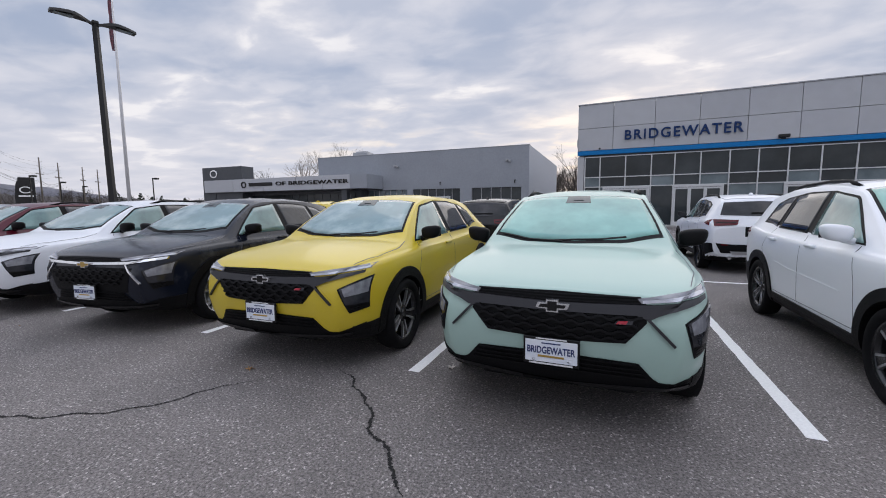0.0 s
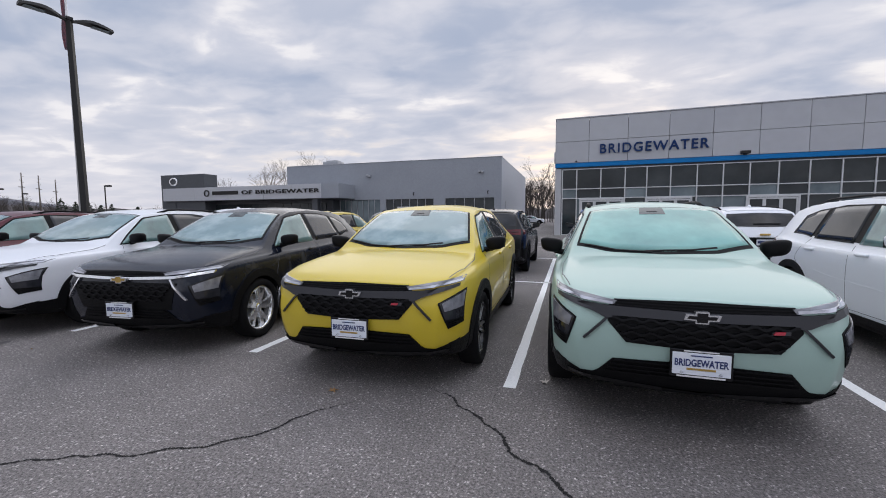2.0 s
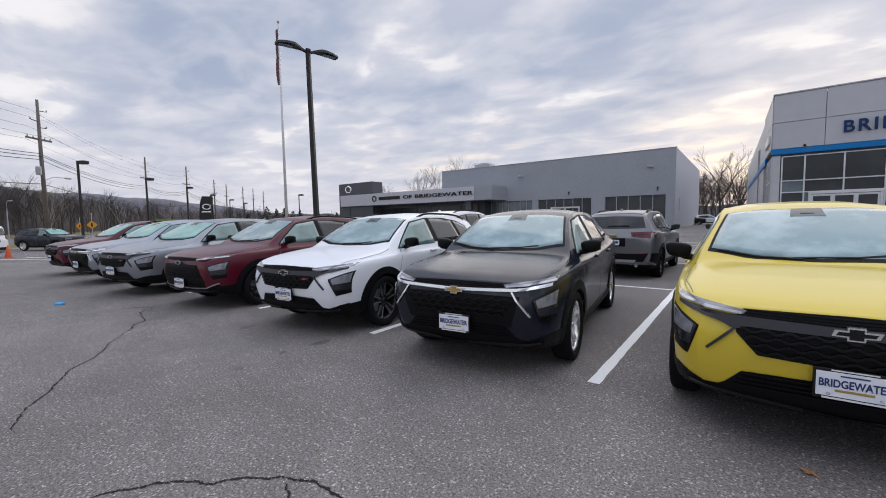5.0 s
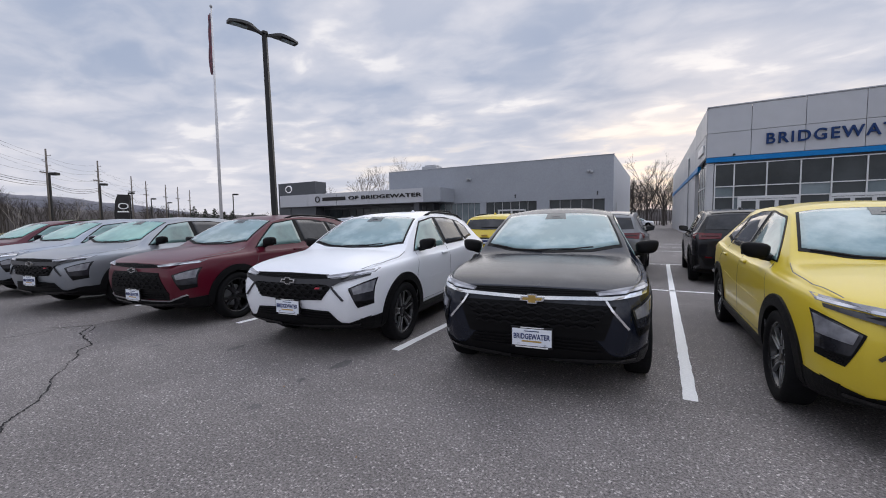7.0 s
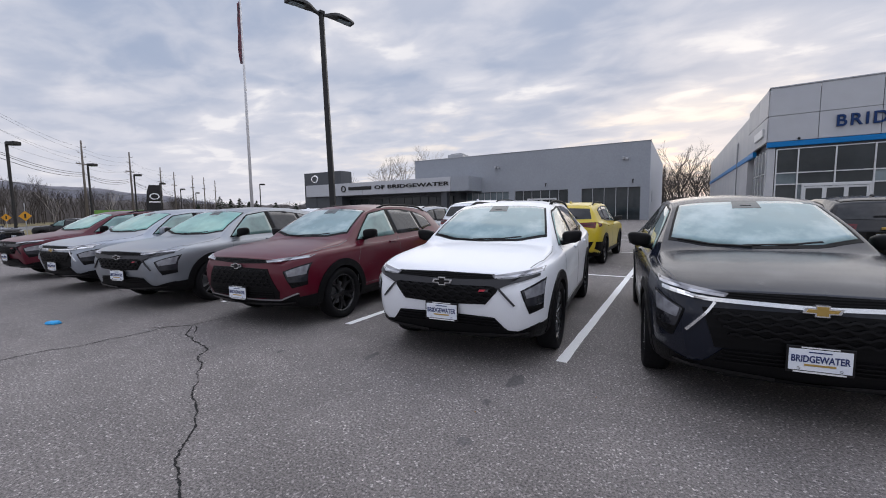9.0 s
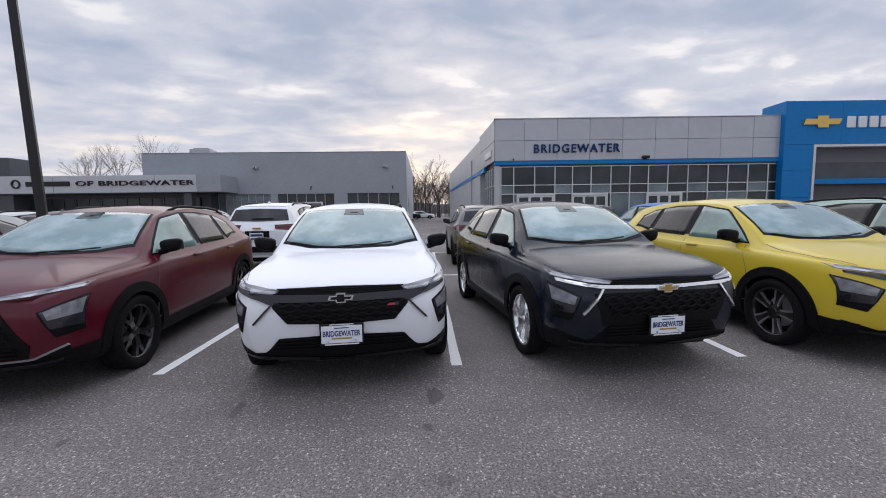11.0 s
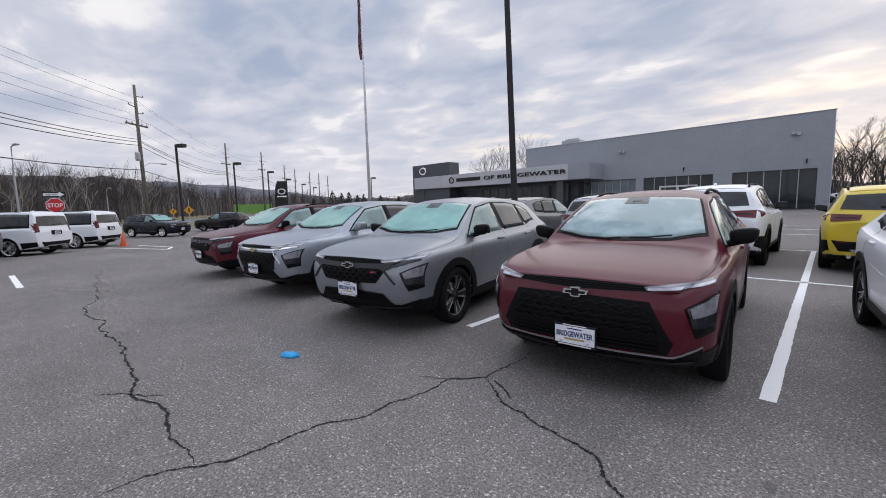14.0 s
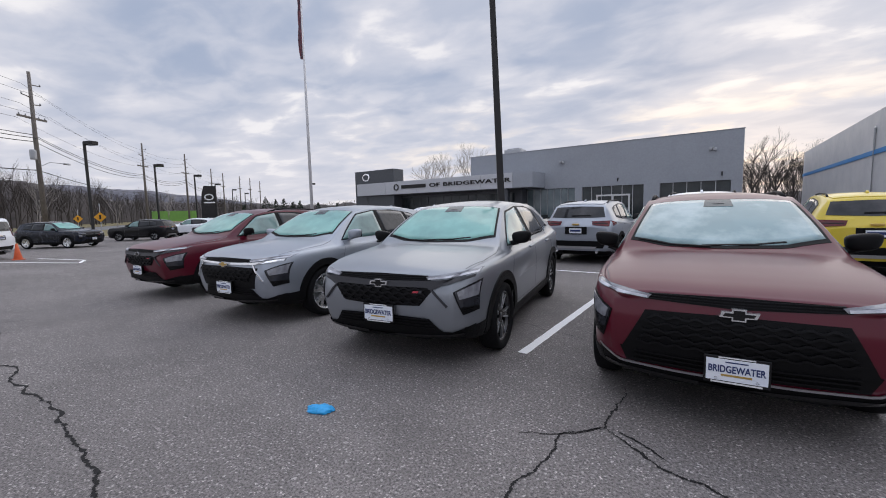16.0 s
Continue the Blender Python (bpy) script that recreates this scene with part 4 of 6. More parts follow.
def dealer_plate(car, y, z, x=0.0):
    """The dealer's plate in its black frame, facing -y."""
    fr = part("plate_frame", one_box(x - .163, x + .163, y - .012, y, z - .085, z + .085, 0.006), GLOSS_BLACK, car, "black dealer plate frame")
    part("plate", one_box(x - .150, x + .150, y - .016, y - .010, z - .066, z + .066, 0.002), PLATE_WHITE, fr, "white printed dealer plate")
    lettering("plate_letters", "BRIDGEWATER", 0.058, 0.003, PLATE_BLUE, pose(x - .138, y - .017, z - .012), fr, 0.276, "blue letters", 0.0013)
    part("plate_line", one_box(x - .075, x + .075, y - .018, y - .015, z - .036, z - .024), GOLD, fr)
    part("plate_line", one_box(x - .055, x + .055, y - .018, y - .015, z + .046, z + .053), PLATE_BLUE, fr)
    part("frame_line", one_box(x - .125, x + .125, y - .014, y - .010, z - .081, z - .071), SIGN_WHITE, fr)
    part("frame_line", one_box(x - .09, x + .09, y - .014, y - .010, z + .072, z + .079), SIGN_WHITE, fr)
    for sx in (-1, 1):
        part("screw", lathe([(0, -.004), (.007, -.003), (.007, .004)], sides=10), BLACK_METAL, fr).matrix_basis = pose(x + sx * .1, y - .016, z - .052, 90)


def bar(form, view, line, width, proud, mat, car, name, thick=0.012, nu=16):
    """A thin strip that follows a line on the skin."""
    p = resample(line, nu)
    t = np.gradient(p, axis=0)
    t /= np.linalg.norm(t, axis=1)[:, None] + 1e-9
    nrm = np.stack([-t[:, 1], t[:, 0]], 1) * width / 2
    return part(name, patch(form, view, p - nrm, p + nrm, proud, thick, nu, 1), mat, car)


def front_face(car, form, trim):
    """Grilles, lamps, trims and plate of the compact's nose."""
    band = GUNMETAL if trim == "sport" else (CHROME if trim == "chrome" else None)
    if trim == "rugged":
        lo = [(-.78, .30), (-.5, .262), (0, .255), (.5, .262), (.78, .30)]
        hi = [(-.79, .455), (-.63, .385), (-.5, .375), (0, .37), (.5, .375), (.63, .385), (.79, .455)]
    else:
        lo = [(-.78, .30), (-.5, .262), (0, .255), (.5, .262), (.78, .30)]
        hi = [(-.82, .428), (-.67, .372), (-.57, .378), (-.47, .494), (0, .514), (.47, .494), (.57, .378), (.67, .372), (.82, .428)]
    part("lower_bumper", patch(form, "front", lo, hi, .010, .03, 44, 4), PLASTIC, car, "black plastic lower bumper")
    part("lower_lip", patch(form, "front", [(-.74, .335), (0, .292), (.74, .335)], [(-.75, .36), (0, .317), (.75, .36)], .026, .03, 30, 1), GLOSS_BLACK, car)
    if trim != "rugged":
        for k in range(4):
            z = .405 + .028 * k
            w = .53 - (z - .38) * .62
            bar(form, "front", [(-w, z - .004), (0, z + .006), (w, z - .004)], .009, .022, GRILLE_BAR, car, "intake_slat", nu=24)
    if trim == "rugged":
        bar(form, "front", [(-.79, .46), (-.63, .385), (-.3, .372), (.3, .372), (.63, .385), (.79, .46)], .016, .018, ALLOY, car, "skid_trim", nu=40)
        part("lower_grille", patch(form, "front", [(-.60, .395), (0, .385), (.60, .395)], [(-.64, .50), (0, .50), (.64, .50)], .005, .03, 30, 4), PLASTIC, car)
        part("grille", patch(form, "front", [(-.635, .48), (0, .46), (.635, .48)], [(-.49, .765), (0, .775), (.49, .765)], .010, .03, 30, 4), PLASTIC, car, "black mesh grille")
        g = (.53, .755, .545, .465)
        for z in (.42, .45, .48):
            bar(form, "front", [(-.55, z), (0, z - .008), (.55, z)], .010, .022, GRILLE_BAR, car, "intake_slat", nu=24)
    elif trim == "chrome":
        part("grille", patch(form, "front", [(-.52, .50), (0, .49), (.52, .50)], [(-.60, .765), (0, .775), (.60, .765)], .006, .03, 30, 4), PLASTIC, car, "black mesh grille")
        g = (.58, .76, .44, .56)
    else:
        part("grille", patch(form, "front", [(-.40, .612), (0, .598), (.40, .612)], [(-.505, .735), (-.50, .785), (0, .795), (.50, .785), (.505, .735)], .006, .03, 30, 4), PLASTIC, car, "black mesh grille")
        g = (.615, .778, .40, .495)
    z0, z1, w0, w1 = g
    rows = max(4, int((z1 - z0) / .042))
    for r in range(rows):
        f = (r + .5) / rows
        z, w = z0 + (z1 - z0) * f, w0 + (w1 - w0) * f
        cell = .105
        xs = np.linspace(-w, w, 60)
        ph = xs / cell + (.5 if r % 2 else 0)
        tri = np.clip(1.7 * (2 * np.abs(2 * (ph - np.floor(ph)) - 1) - 1), -1, 1)
        zc = z + .0085 * tri
        part("grille_bar", patch(form, "front", np.stack([xs, zc - .0075], 1), np.stack([xs, zc + .0075], 1), .026, .02, 60, 1), GRILLE_BAR, car)
    # slot under the bonnet's lip, with its slats
    part("upper_slot", patch(form, "front", [(-.50, .835), (0, .815), (.50, .835)], [(-.47, .874), (0, .884), (.47, .874)], .004, .03, 26, 2), PLASTIC, car)
    for z in (.834, .850, .866):
        bar(form, "front", [(-.47, z + .006), (0, z), (.47, z + .006)], .006, .011, GRILLE_BAR, car, "slot_slat", nu=24)
    if band is not None:
        lo = [(-.82, .850), (-.60, .795), (-.51, .752), (-.46, .776), (0, .772), (.46, .776), (.51, .752), (.60, .795), (.82, .850)]
        hi = [(-.82, .872), (-.56, .836), (0, .822), (.56, .836), (.82, .872)]
        if trim == "chrome":
            lo = [(a, b - .026) for a, b in hi]
        part("front_band", patch(form, "front", lo, hi, .022, .04, 40, 2, True), band, car, "chrome band" if trim == "chrome" else "dark grey band")
    for s in (1, -1):
        q = (lambda line: line) if s > 0 else mirror_x
        lamp = part("running_lamp", patch(form, "front", q([(.475, .840), (.66, .858), (.835, .880)]), q([(.455, .866), (.64, .893), (.835, .916)]), .012, .04, 16, 3), LENS_MID, car, "slim clear running lamp")
        bar(form, "front", q([(.48, .850), (.66, .869), (.83, .893)]), .016, .018, LENS, lamp, "light_strip")
        part("headlamp_bezel", patch(form, "front", q([(.694, .738), (.755, .530)]), q([(.852, .822), (.840, .555)]), .005, .03, 12, 8, False), PLASTIC, car)
        part("headlamp", patch(form, "front", q([(.704, .736), (.740, .605)]), q([(.849, .812), (.840, .600)]), .010, .03, 12, 8, False), LENS_DARK, car, "smoked vertical headlamp")
        part("headlamp_lens", patch(form, "front", q([(.718, .735), (.735, .672)]), q([(.845, .802), (.838, .690)]), .014, .02, 10, 6, False), LENS_MID, car)
        for k in range(3):
            bar(form, "front", q([(.765, .548 + .016 * k), (.832, .556 + .016 * k)]), .006, .014, GLOSS_BLACK, car, "duct_slat", nu=8)
        if trim != "rugged":
            bar(form, "front", q([(.498, .772), (.545, .722), (.650, .612)] if trim == "sport" else [(.53, .805), (.575, .735), (.69, .60)]), .014 if trim == "sport" else .016, .018, GUNMETAL if trim == "sport" else CHROME, car, "slash_trim", .03, 12)
    h = on_shell(form, "front", 0, .335)
    part("chin", one_box(-.46, .46, h[0].y + .012, h[0].y + .30, .285, .335, .02), PLASTIC, car, "black plastic chin")
    # badge as a plain shape
    h = on_shell(form, "front", 0, .80)
    y = h[0].y - .026
    z = .800 if trim != "rugged" else .790
    rim = part("badge", prism([(-.095, z - .015), (-.035, z - .018), (-.035, z - .036), (.035, z - .036), (.035, z - .018), (.085, z - .015), (.098, z + .018), (.035, z + .018), (.035, z + .036), (-.035, z + .036), (-.035, z + .018), (-.083, z + .018)], y - .012, y + .02), CHROME, car, "chrome-edged badge")
    part("badge_core", prism([(-.078, z - .009), (-.027, z - .010), (-.027, z - .028), (.027, z - .028), (.027, z - .010), (.070, z - .009), (.080, z + .010), (.027, z + .010), (.027, z + .028), (-.027, z + .028), (-.027, z + .010), (-.068, z + .010)], y - .015, y - .010), GOLD if trim == "chrome" else GLOSS_BLACK, rim)
    if trim == "sport":
        part("trim_badge", patch(form, "front", [(.34, .725), (.43, .728)], [(.352, .745), (.436, .748)], .030, .02, 6, 1), GUNMETAL, car)
        part("trim_badge_red", patch(form, "front", [(.348, .729), (.40, .731)], [(.358, .745), (.408, .747)], .038, .01, 5, 1), RED_BADGE, car, "small red badge")
    # plate bracket and plate
    pz = .527 if trim != "chrome" else .500
    if trim == "rugged":
        pz = .455
    h = min(on_shell(form, "front", 0, pz - .07)[0].y, on_shell(form, "front", 0, pz + .07)[0].y)
    dealer_plate(car, h - .022, pz)
    part("plate_bracket", one_box(-.13, .13, h - .022, h + .05, pz - .06, pz + .06, 0.005), PLASTIC, car)


def rear_face(car, form, s, tone):
    """Rear glass, lamps, lower bumper and plate."""
    L = s["length"]
    z0, z1 = s["glass_z"]
    l0, l1 = s["lamps_z"]
    w = .80 if L > 5 else .66
    part("rear_glass", patch(form, "rear", [(-w, z0), (0, z0 - .02), (w, z0)], [(-w + .08, z1 - .02), (0, z1), (w - .08, z1 - .02)], .008, .02, 18, 5), SIDE_DARK, car, "dark tinted rear window")
    bar(form, "rear", [(-.32, z0 + .05), (.15, z0 + .045)], .02, .03, PLASTIC, car, "rear_wiper", nu=8)
    part("rear_bumper", patch(form, "rear", [(-.64, .42), (.64, .42)], [(-.745, .62), (-.5, .60), (.5, .60), (.745, .62)], .010, .03, 24, 5), PLASTIC, car, "black plastic rear bumper")
    part("skid_plate", patch(form, "rear", [(-.45, .40), (.45, .40)], [(-.50, .46), (.50, .46)], .020, .03, 14, 2), ALLOY if tone else PLASTIC, car)
    for sx in (1, -1):
        q = (lambda line: line) if sx > 0 else mirror_x
        a, b = (.76, .93) if L > 5 else (.40, .775)
        lamp = part("tail_lamp", patch(form, "rear", q([(a, l0 + .02), (b, l0 - .01)]), q([(a - .03, l1 - .015), (b, l1)]), .018, .04, 12, 3), RED_LENS, car, "red tail lamp")
        bar(form, "rear", q([(a + .02, (l0 + l1) / 2), (b - .04, (l0 + l1) / 2)]), .014, .026, GLOSS_BLACK, lamp, "lamp_trim", nu=8)
        part("reflector", patch(form, "rear", q([(.54, .575), (.66, .58)]), q([(.54, .60), (.66, .605)]), .016, .01, 6, 1), RED_LENS, car)
        part("exhaust", tube([(sx * .50, L - .25, .33), (sx * .50, L - .02, .33)], .035, 10), CHROME, car)
        q2 = "right" if sx > 0 else "left"
        part("rear_corner", patch(form, q2, [(s["axles"][1] + s["wheel"] + .10, .34), (L - .085, .44)], [(s["axles"][1] + s["wheel"] + .07, .60), (L - .085, .62)], .012, .05, 12, 3), PLASTIC, car)
        if L < 5:
            part("lamp_wrap", patch(form, q2, [(L - .42, l0 + .05), (L - .20, l0)], [(L - .40, l0 + .07), (L - .22, l1)], .010, .03, 8, 2), RED_LENS, car)
    pz = s["plate_z"]
    h = on_shell(form, "rear", 0, pz)[0].y
    part("plate_recess", patch(form, "rear", [(-.27, pz - .09), (.27, pz - .09)], [(-.27, pz + .10), (.27, pz + .10)], .004, .01, 8, 3), PLASTIC if tone else GUNMETAL, car)
    fr = part("plate_frame", one_box(-.163, .163, h, h + .03, pz - .085, pz + .085, .006), GLOSS_BLACK, car)
    part("plate", one_box(-.15, .15, h + .03, h + .034, pz - .06, pz + .06), PLATE_WHITE, fr, "white printed dealer plate")
    part("plate_line", one_box(-.13, .13, h + .034, h + .037, pz - .02, pz + .03), PLATE_BLUE, fr)
    part("rear_badge", one_box(-.09, .09, h - .01, h + .03, l0 + .02, l0 + .06, .01), GOLD, car, "gold badge")


def build_car(s, trim, nose):
    """All parts of one kind of car but its wheels: nose at y = 0, facing -y."""
    L = s["length"]
    coat, mirrors, roof = COAT, None, None
    c = new("car")
    rows = shell_grid(s)
    R = s["wheel"]
    ar = R + .045
    full = part("form", shell_mesh(rows), coat)
    bpy.context.view_layer.update()
    form = full
    bm = shell_mesh(rows, [(y, R, ar + .034) for y in s["axles"]])
    for face in bm.faces:
        if face.calc_center_median().z < .345:
            face.material_index = 1
    body = part("body", bm, coat, c, smooth=True)
    body.data.materials.append(PLASTIC)
    # under-tray and wheel houses
    part("underbody", one_box(-.70, .70, .65, L - .35, .22, .62), PLASTIC, c)
    for i, ay in enumerate(s["axles"]):
        for side, view in ((1, "right"), (-1, "left")):
            bm = bmesh.new()
            ringa = [bm.verts.new((side * .86, y, z)) for y, z in arc(ay, R, ar + .01, -12, 192, 18)]
            ringb = [bm.verts.new((side * .52, y, z)) for y, z in arc(ay, R, ar + .01, -12, 192, 18)]
            for k in range(len(ringa) - 1):
                bm.faces.new((ringa[k], ringa[k + 1], ringb[k + 1], ringb[k]))
            bm.faces.new(ringb)
            part("wheel_house", bm, PLASTIC, c)
            part("arch_cladding", patch(form, view, arc(ay, R, ar - .012, -14, 194), arc(ay, R, ar + .080, -14, 194), .016, .10, 30, 2), PLASTIC if L < 5 else coat, c, "black plastic wheel arch")
    f, r = s["axles"]
    for side, view in ((1, "right"), (-1, "left")):
        part("corner_cladding", patch(form, view, [(.24, .32), (f - R - .07, .27)], [(.19, .41), (f - R - .04, .43)], .010, .03, 10, 2), PLASTIC, c, "black plastic bumper corner")
        part("sill", patch(form, view, [(f + R + .02, .235), (r - R - .02, .235)], [(f + R + .06, .36), (r - R - .06, .38)], .014, .04, 20, 2), PLASTIC, c, "black plastic sill")
        g = s["front"]
        surround_lo = [(g[0][0] - .04, g[0][1] - .015), (s["quarter"][1][0] + .05, s["quarter"][1][1] - .02)]
        surround_hi = [(g[2][0] - .035, g[2][1]), (g[3][0] - .01, g[3][1] + .018), (g[4][0], g[4][1] + .018), (s["rear_door"][3][0], s["rear_door"][3][1] + .024), (s["quarter"][3][0], s["quarter"][3][1] + .024), (s["quarter"][4][0] + .05, s["quarter"][4][1] + .02)]
        part("window_surround", patch(form, view, surround_lo, surround_hi, .003, .012, 40, 6, False), PLASTIC, c)
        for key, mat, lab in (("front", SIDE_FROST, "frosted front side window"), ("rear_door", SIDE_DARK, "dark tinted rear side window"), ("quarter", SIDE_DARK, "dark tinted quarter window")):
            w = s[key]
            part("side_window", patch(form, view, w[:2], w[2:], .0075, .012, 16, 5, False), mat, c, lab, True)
        # shut lines
        belt = g[0][1]
        seams = [[(g[0][0] - .12, .42), (g[0][0] - .10, .75), (g[0][0] + .0, belt - .02)], [(g[1][0] + .05, .40), (g[1][0] + .05, belt)], [(r - R - .10, .40), (r - R + .02, .62), (r - .08, .86), (s["rear_door"][1][0] + .06, belt + .03)], [(g[0][0] - .12, .40), (r - R - .10, .40)]]
        for line in seams:
            bar(form, view, line, .005, .0015, JOINT, c, "shut_line", .006, 14)
        for hy in (g[1][0] - .16, s["rear_door"][1][0] - .06):
            h = on_shell(form, view, hy, belt - .085)
            if h:
                bm = bmesh.new()
                box(bm, -.012, .026, -.095, .095, -.016, .016, .011)
                hd = part("door_handle", bm, coat if trim != "chrome" else BLACK_ALLOY, c, smooth=True)
                hd.matrix_basis = pose(h[0].x, h[0].y, h[0].z, 0, 0, 0 if side > 0 else 180)
        bar(form, view, [(g[0][0] + .1, .66), (2.6, .70), (r - .5, .74)], .012, .002, coat, c, "side_crease", .01, 18)
        h = on_shell(form, view, g[0][0] + .10, g[0][1] + .01)
        mz = g[0][1] + .075
        mo = part("door_mirror", door_mirror(h[0].x - side * .01, side), mirrors or PLASTIC, c, "", True)
        mo.matrix_basis = pose(0, g[0][0] + .12, mz)
        part("mirror_glass", one_box(*sorted((side * (abs(h[0].x) + .035), side * (abs(h[0].x) + .215))), .070, .074, -.046, .046, .001), SIDE_DARK, mo)
    # windscreen, its black border, wipers and sensor housing
    y0, y1, w0, w1 = s["screen"]
    lo = [(-w0 - .035, y0 + .095), (-w0 * .6, y0 - .025), (0, y0 - .065), (w0 * .6, y0 - .025), (w0 + .035, y0 + .095)]
    hi = [(-w1 - .02, y1 + .05), (0, y1 + .018), (w1 + .02, y1 + .05)]
    part("screen_border", patch(form, "top", lo, hi, .003, .014, 26, 8, False), PLASTIC, c)
    lo = [(-w0 - .005, y0 + .125), (-w0 * .6, y0 + .012), (0, y0 - .028), (w0 * .6, y0 + .012), (w0 + .005, y0 + .125)]
    hi = [(-w1, y1 + .028), (0, y1 - .008), (w1, y1 + .028)]
    part("windscreen", patch(form, "top", lo, hi, .007, .010, 26, 10, False), SCREEN, c, "frosted pale green windscreen with painted cloud reflections", True)
    part("sensor_housing", patch(form, "top", [(-.115, y1 - .14), (.115, y1 - .14)], [(-.10, y1 - .01), (.10, y1 - .01)], .010, .01, 6, 3, False), POD, c)
    part("sensor_window", patch(form, "top", [(-.045, y1 - .10), (.045, y1 - .10)], [(-.02, y1 - .065), (.02, y1 - .065)], .014, .01, 5, 2, False), LENS_DARK, c)
    for wl_ in ([(-w0 + .04, y0 + .085), (-.36, y0 - .01), (-.08, y0 - .045)], [(-.14, y0 - .03), (.22, y0 - .005), (w0 - .24, y0 + .04)]):
        bar(form, "top", wl_, .013, .014, PLASTIC, c, "wiper", .014, 12)
    # bonnet shut lines and creases
    for side in (1, -1):
        bar(form, "top", [(side * .74, .26), (side * .80, .55), (side * .805, .95), (side * .77, 1.16)], .005, .0015, JOINT, c, "shut_line", .006, 20)
    if s["rails"]:
        e = 2.2 if L < 5 else 2.6
        for side in (1, -1):
            pts = []
            for k in range(9):
                y = e + (L - .75 - e) * k / 8
                h = on_shell(form, "top", side * (.56 if L < 5 else .68), y)
                pts.append((h[0].x, h[0].y, h[0].z + (.034 if 0 < k < 8 else -.01)))
            part("roof_rail", tube(pts, [.022] + [.017] * 7 + [.022], 8), PLASTIC if coat is not None else CHROME, c, "black roof rail", True)
    part("roof_fin", prism([(-.0, 0), (.17, 0), (.16, .03), (.12, .055)], -.02, .02), coat, c).matrix_basis = pose(0, L - .95, on_shell(form, "top", 0, L - .85)[0].z - .004, 0, 0, 90)
    # tailgate spoiler lip
    zt = s["glass_z"][1]
    part("spoiler", patch(form, "top", [(-.56, L - .62), (0, L - .60), (.56, L - .62)], [(-.54, L - .42), (0, L - .375), (.54, L - .42)], .016, .03, 18, 3, True), GLOSS_BLACK if roof else coat, c)
    if nose:
        front_face(c, form, trim)
    rear_face(c, form, s, True)
    bpy.data.objects.remove(full)
    pieces = []
    obs = list(c.children_recursive)
    for o in obs:
        up_ = obs.index(o.parent) if o.parent in obs else -1
        pieces.append((o.name.split(".")[0], o.data, o.matrix_basis.copy(), up_, o["label"] if "label" in o else "", o.data.materials[0] is COAT))
    for o in obs + [c]:
        bpy.data.objects.remove(o)
    return pieces


KINDS = {}


def car(s, name, label, coat, at, trim="sport", wheel="machined", rails=True, nose=True, group="", turn=0.0, mirrors=None, black_roof=False, screen=None):
    """One car of a kind, in its own paint, with its own wheels, standing at the pose at."""
    key = (s["length"], trim, nose)
    if key not in KINDS:
        KINDS[key] = build_car(s, trim, nose)
    c = thing(name, label, "car", at, group)
    made = []
    for pname, me, m, up_, lab, painted in KINDS[key]:
        if pname == "roof_rail" and not rails:
            made.append(None)
            continue
        o = child(pname, me, made[up_] if up_ >= 0 else c, m, lab)
        made.append(o)
        tone = coat if painted else None
        if pname == "door_mirror" and mirrors:
            tone = mirrors
        if black_roof and pname == "spoiler":
            tone = GLOSS_BLACK
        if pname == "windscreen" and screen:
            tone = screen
        if tone:
            o.material_slots[0].link = "OBJECT"
            o.material_slots[0].material = tone
    for i, ay in enumerate(s["axles"]):
        for side in (1, -1):
            add_wheel(c, s["wheel"], side * (.825 if s["length"] < 5 else .915), ay, side, wheel, (17 * i + 29 * side + turn) % 72)
    return c




MINT = paint("mint_paint", (0.40, 0.56, 0.50), 0.0, 0.10)
YELLOW = paint("yellow_paint", (0.66, 0.50, 0.030), 0.0, 0.06)
BLACK_PAINT = paint("black_paint", (0.008, 0.011, 0.021), 0.0, 0.14, 0.20, 0.10, 3.4, (0.52, 0.80), 0.36)
WHITE_PAINT = paint("white_paint", (0.84, 0.86, 0.90), 0.0, 0.02)
MAROON = paint("maroon_paint", (0.090, 0.0022, 0.013), 0.0, 0.02, 0.30, 0.18, spec=0.4)
SILVER = paint("silver_paint", (0.29, 0.31, 0.34), 0.6, 0.10, 0.36)
SILVER_BLUE = paint("pale_silver_paint", (0.35, 0.38, 0.43), 0.55, 0.12, 0.36)
BLUE_PAINT = paint("blue_paint", (0.008, 0.15, 0.55), 0.2, 0.05)
GREY_PAINT = paint("grey_paint", (0.17, 0.175, 0.185), 0.5, 0.08)
DARK_PAINT = paint("charcoal_paint", (0.013, 0.013, 0.015), 0.0, 0.02, 0.14, 0.0, 2.2, (0.45, 0.85), 0.35)

FRONT = "cars in the front row"
car(COMPACT, "compact_suv", "mint green compact SUV with frosted windscreen, parked", MINT, pose(-0.37, 2.625, 0, 0, 0, -0.8), "sport", "machined", True, group=FRONT)
car(COMPACT, "compact_suv", "bright yellow compact SUV with black grille, parked", YELLOW, pose(-2.755, 2.73, 0, 0, 0, 1.6), "sport", "machined", False, screen=SCREEN_SKY, group=FRONT, turn=11)
car(COMPACT, "compact_suv", "black compact SUV with chrome trim and frosty bonnet", BLACK_PAINT, pose(-5.335, 2.766, 0, 0, 0, 7.0), "chrome", "chrome", False, screen=SCREEN_SKY, group=FRONT, turn=31)
car(COMPACT, "compact_suv", "white compact SUV with black grille, parked", WHITE_PAINT, pose(-7.915, 2.666, 0, 0, 0, 5.9), "sport", "machined", True, screen=SCREEN_SKY, group=FRONT, turn=50)
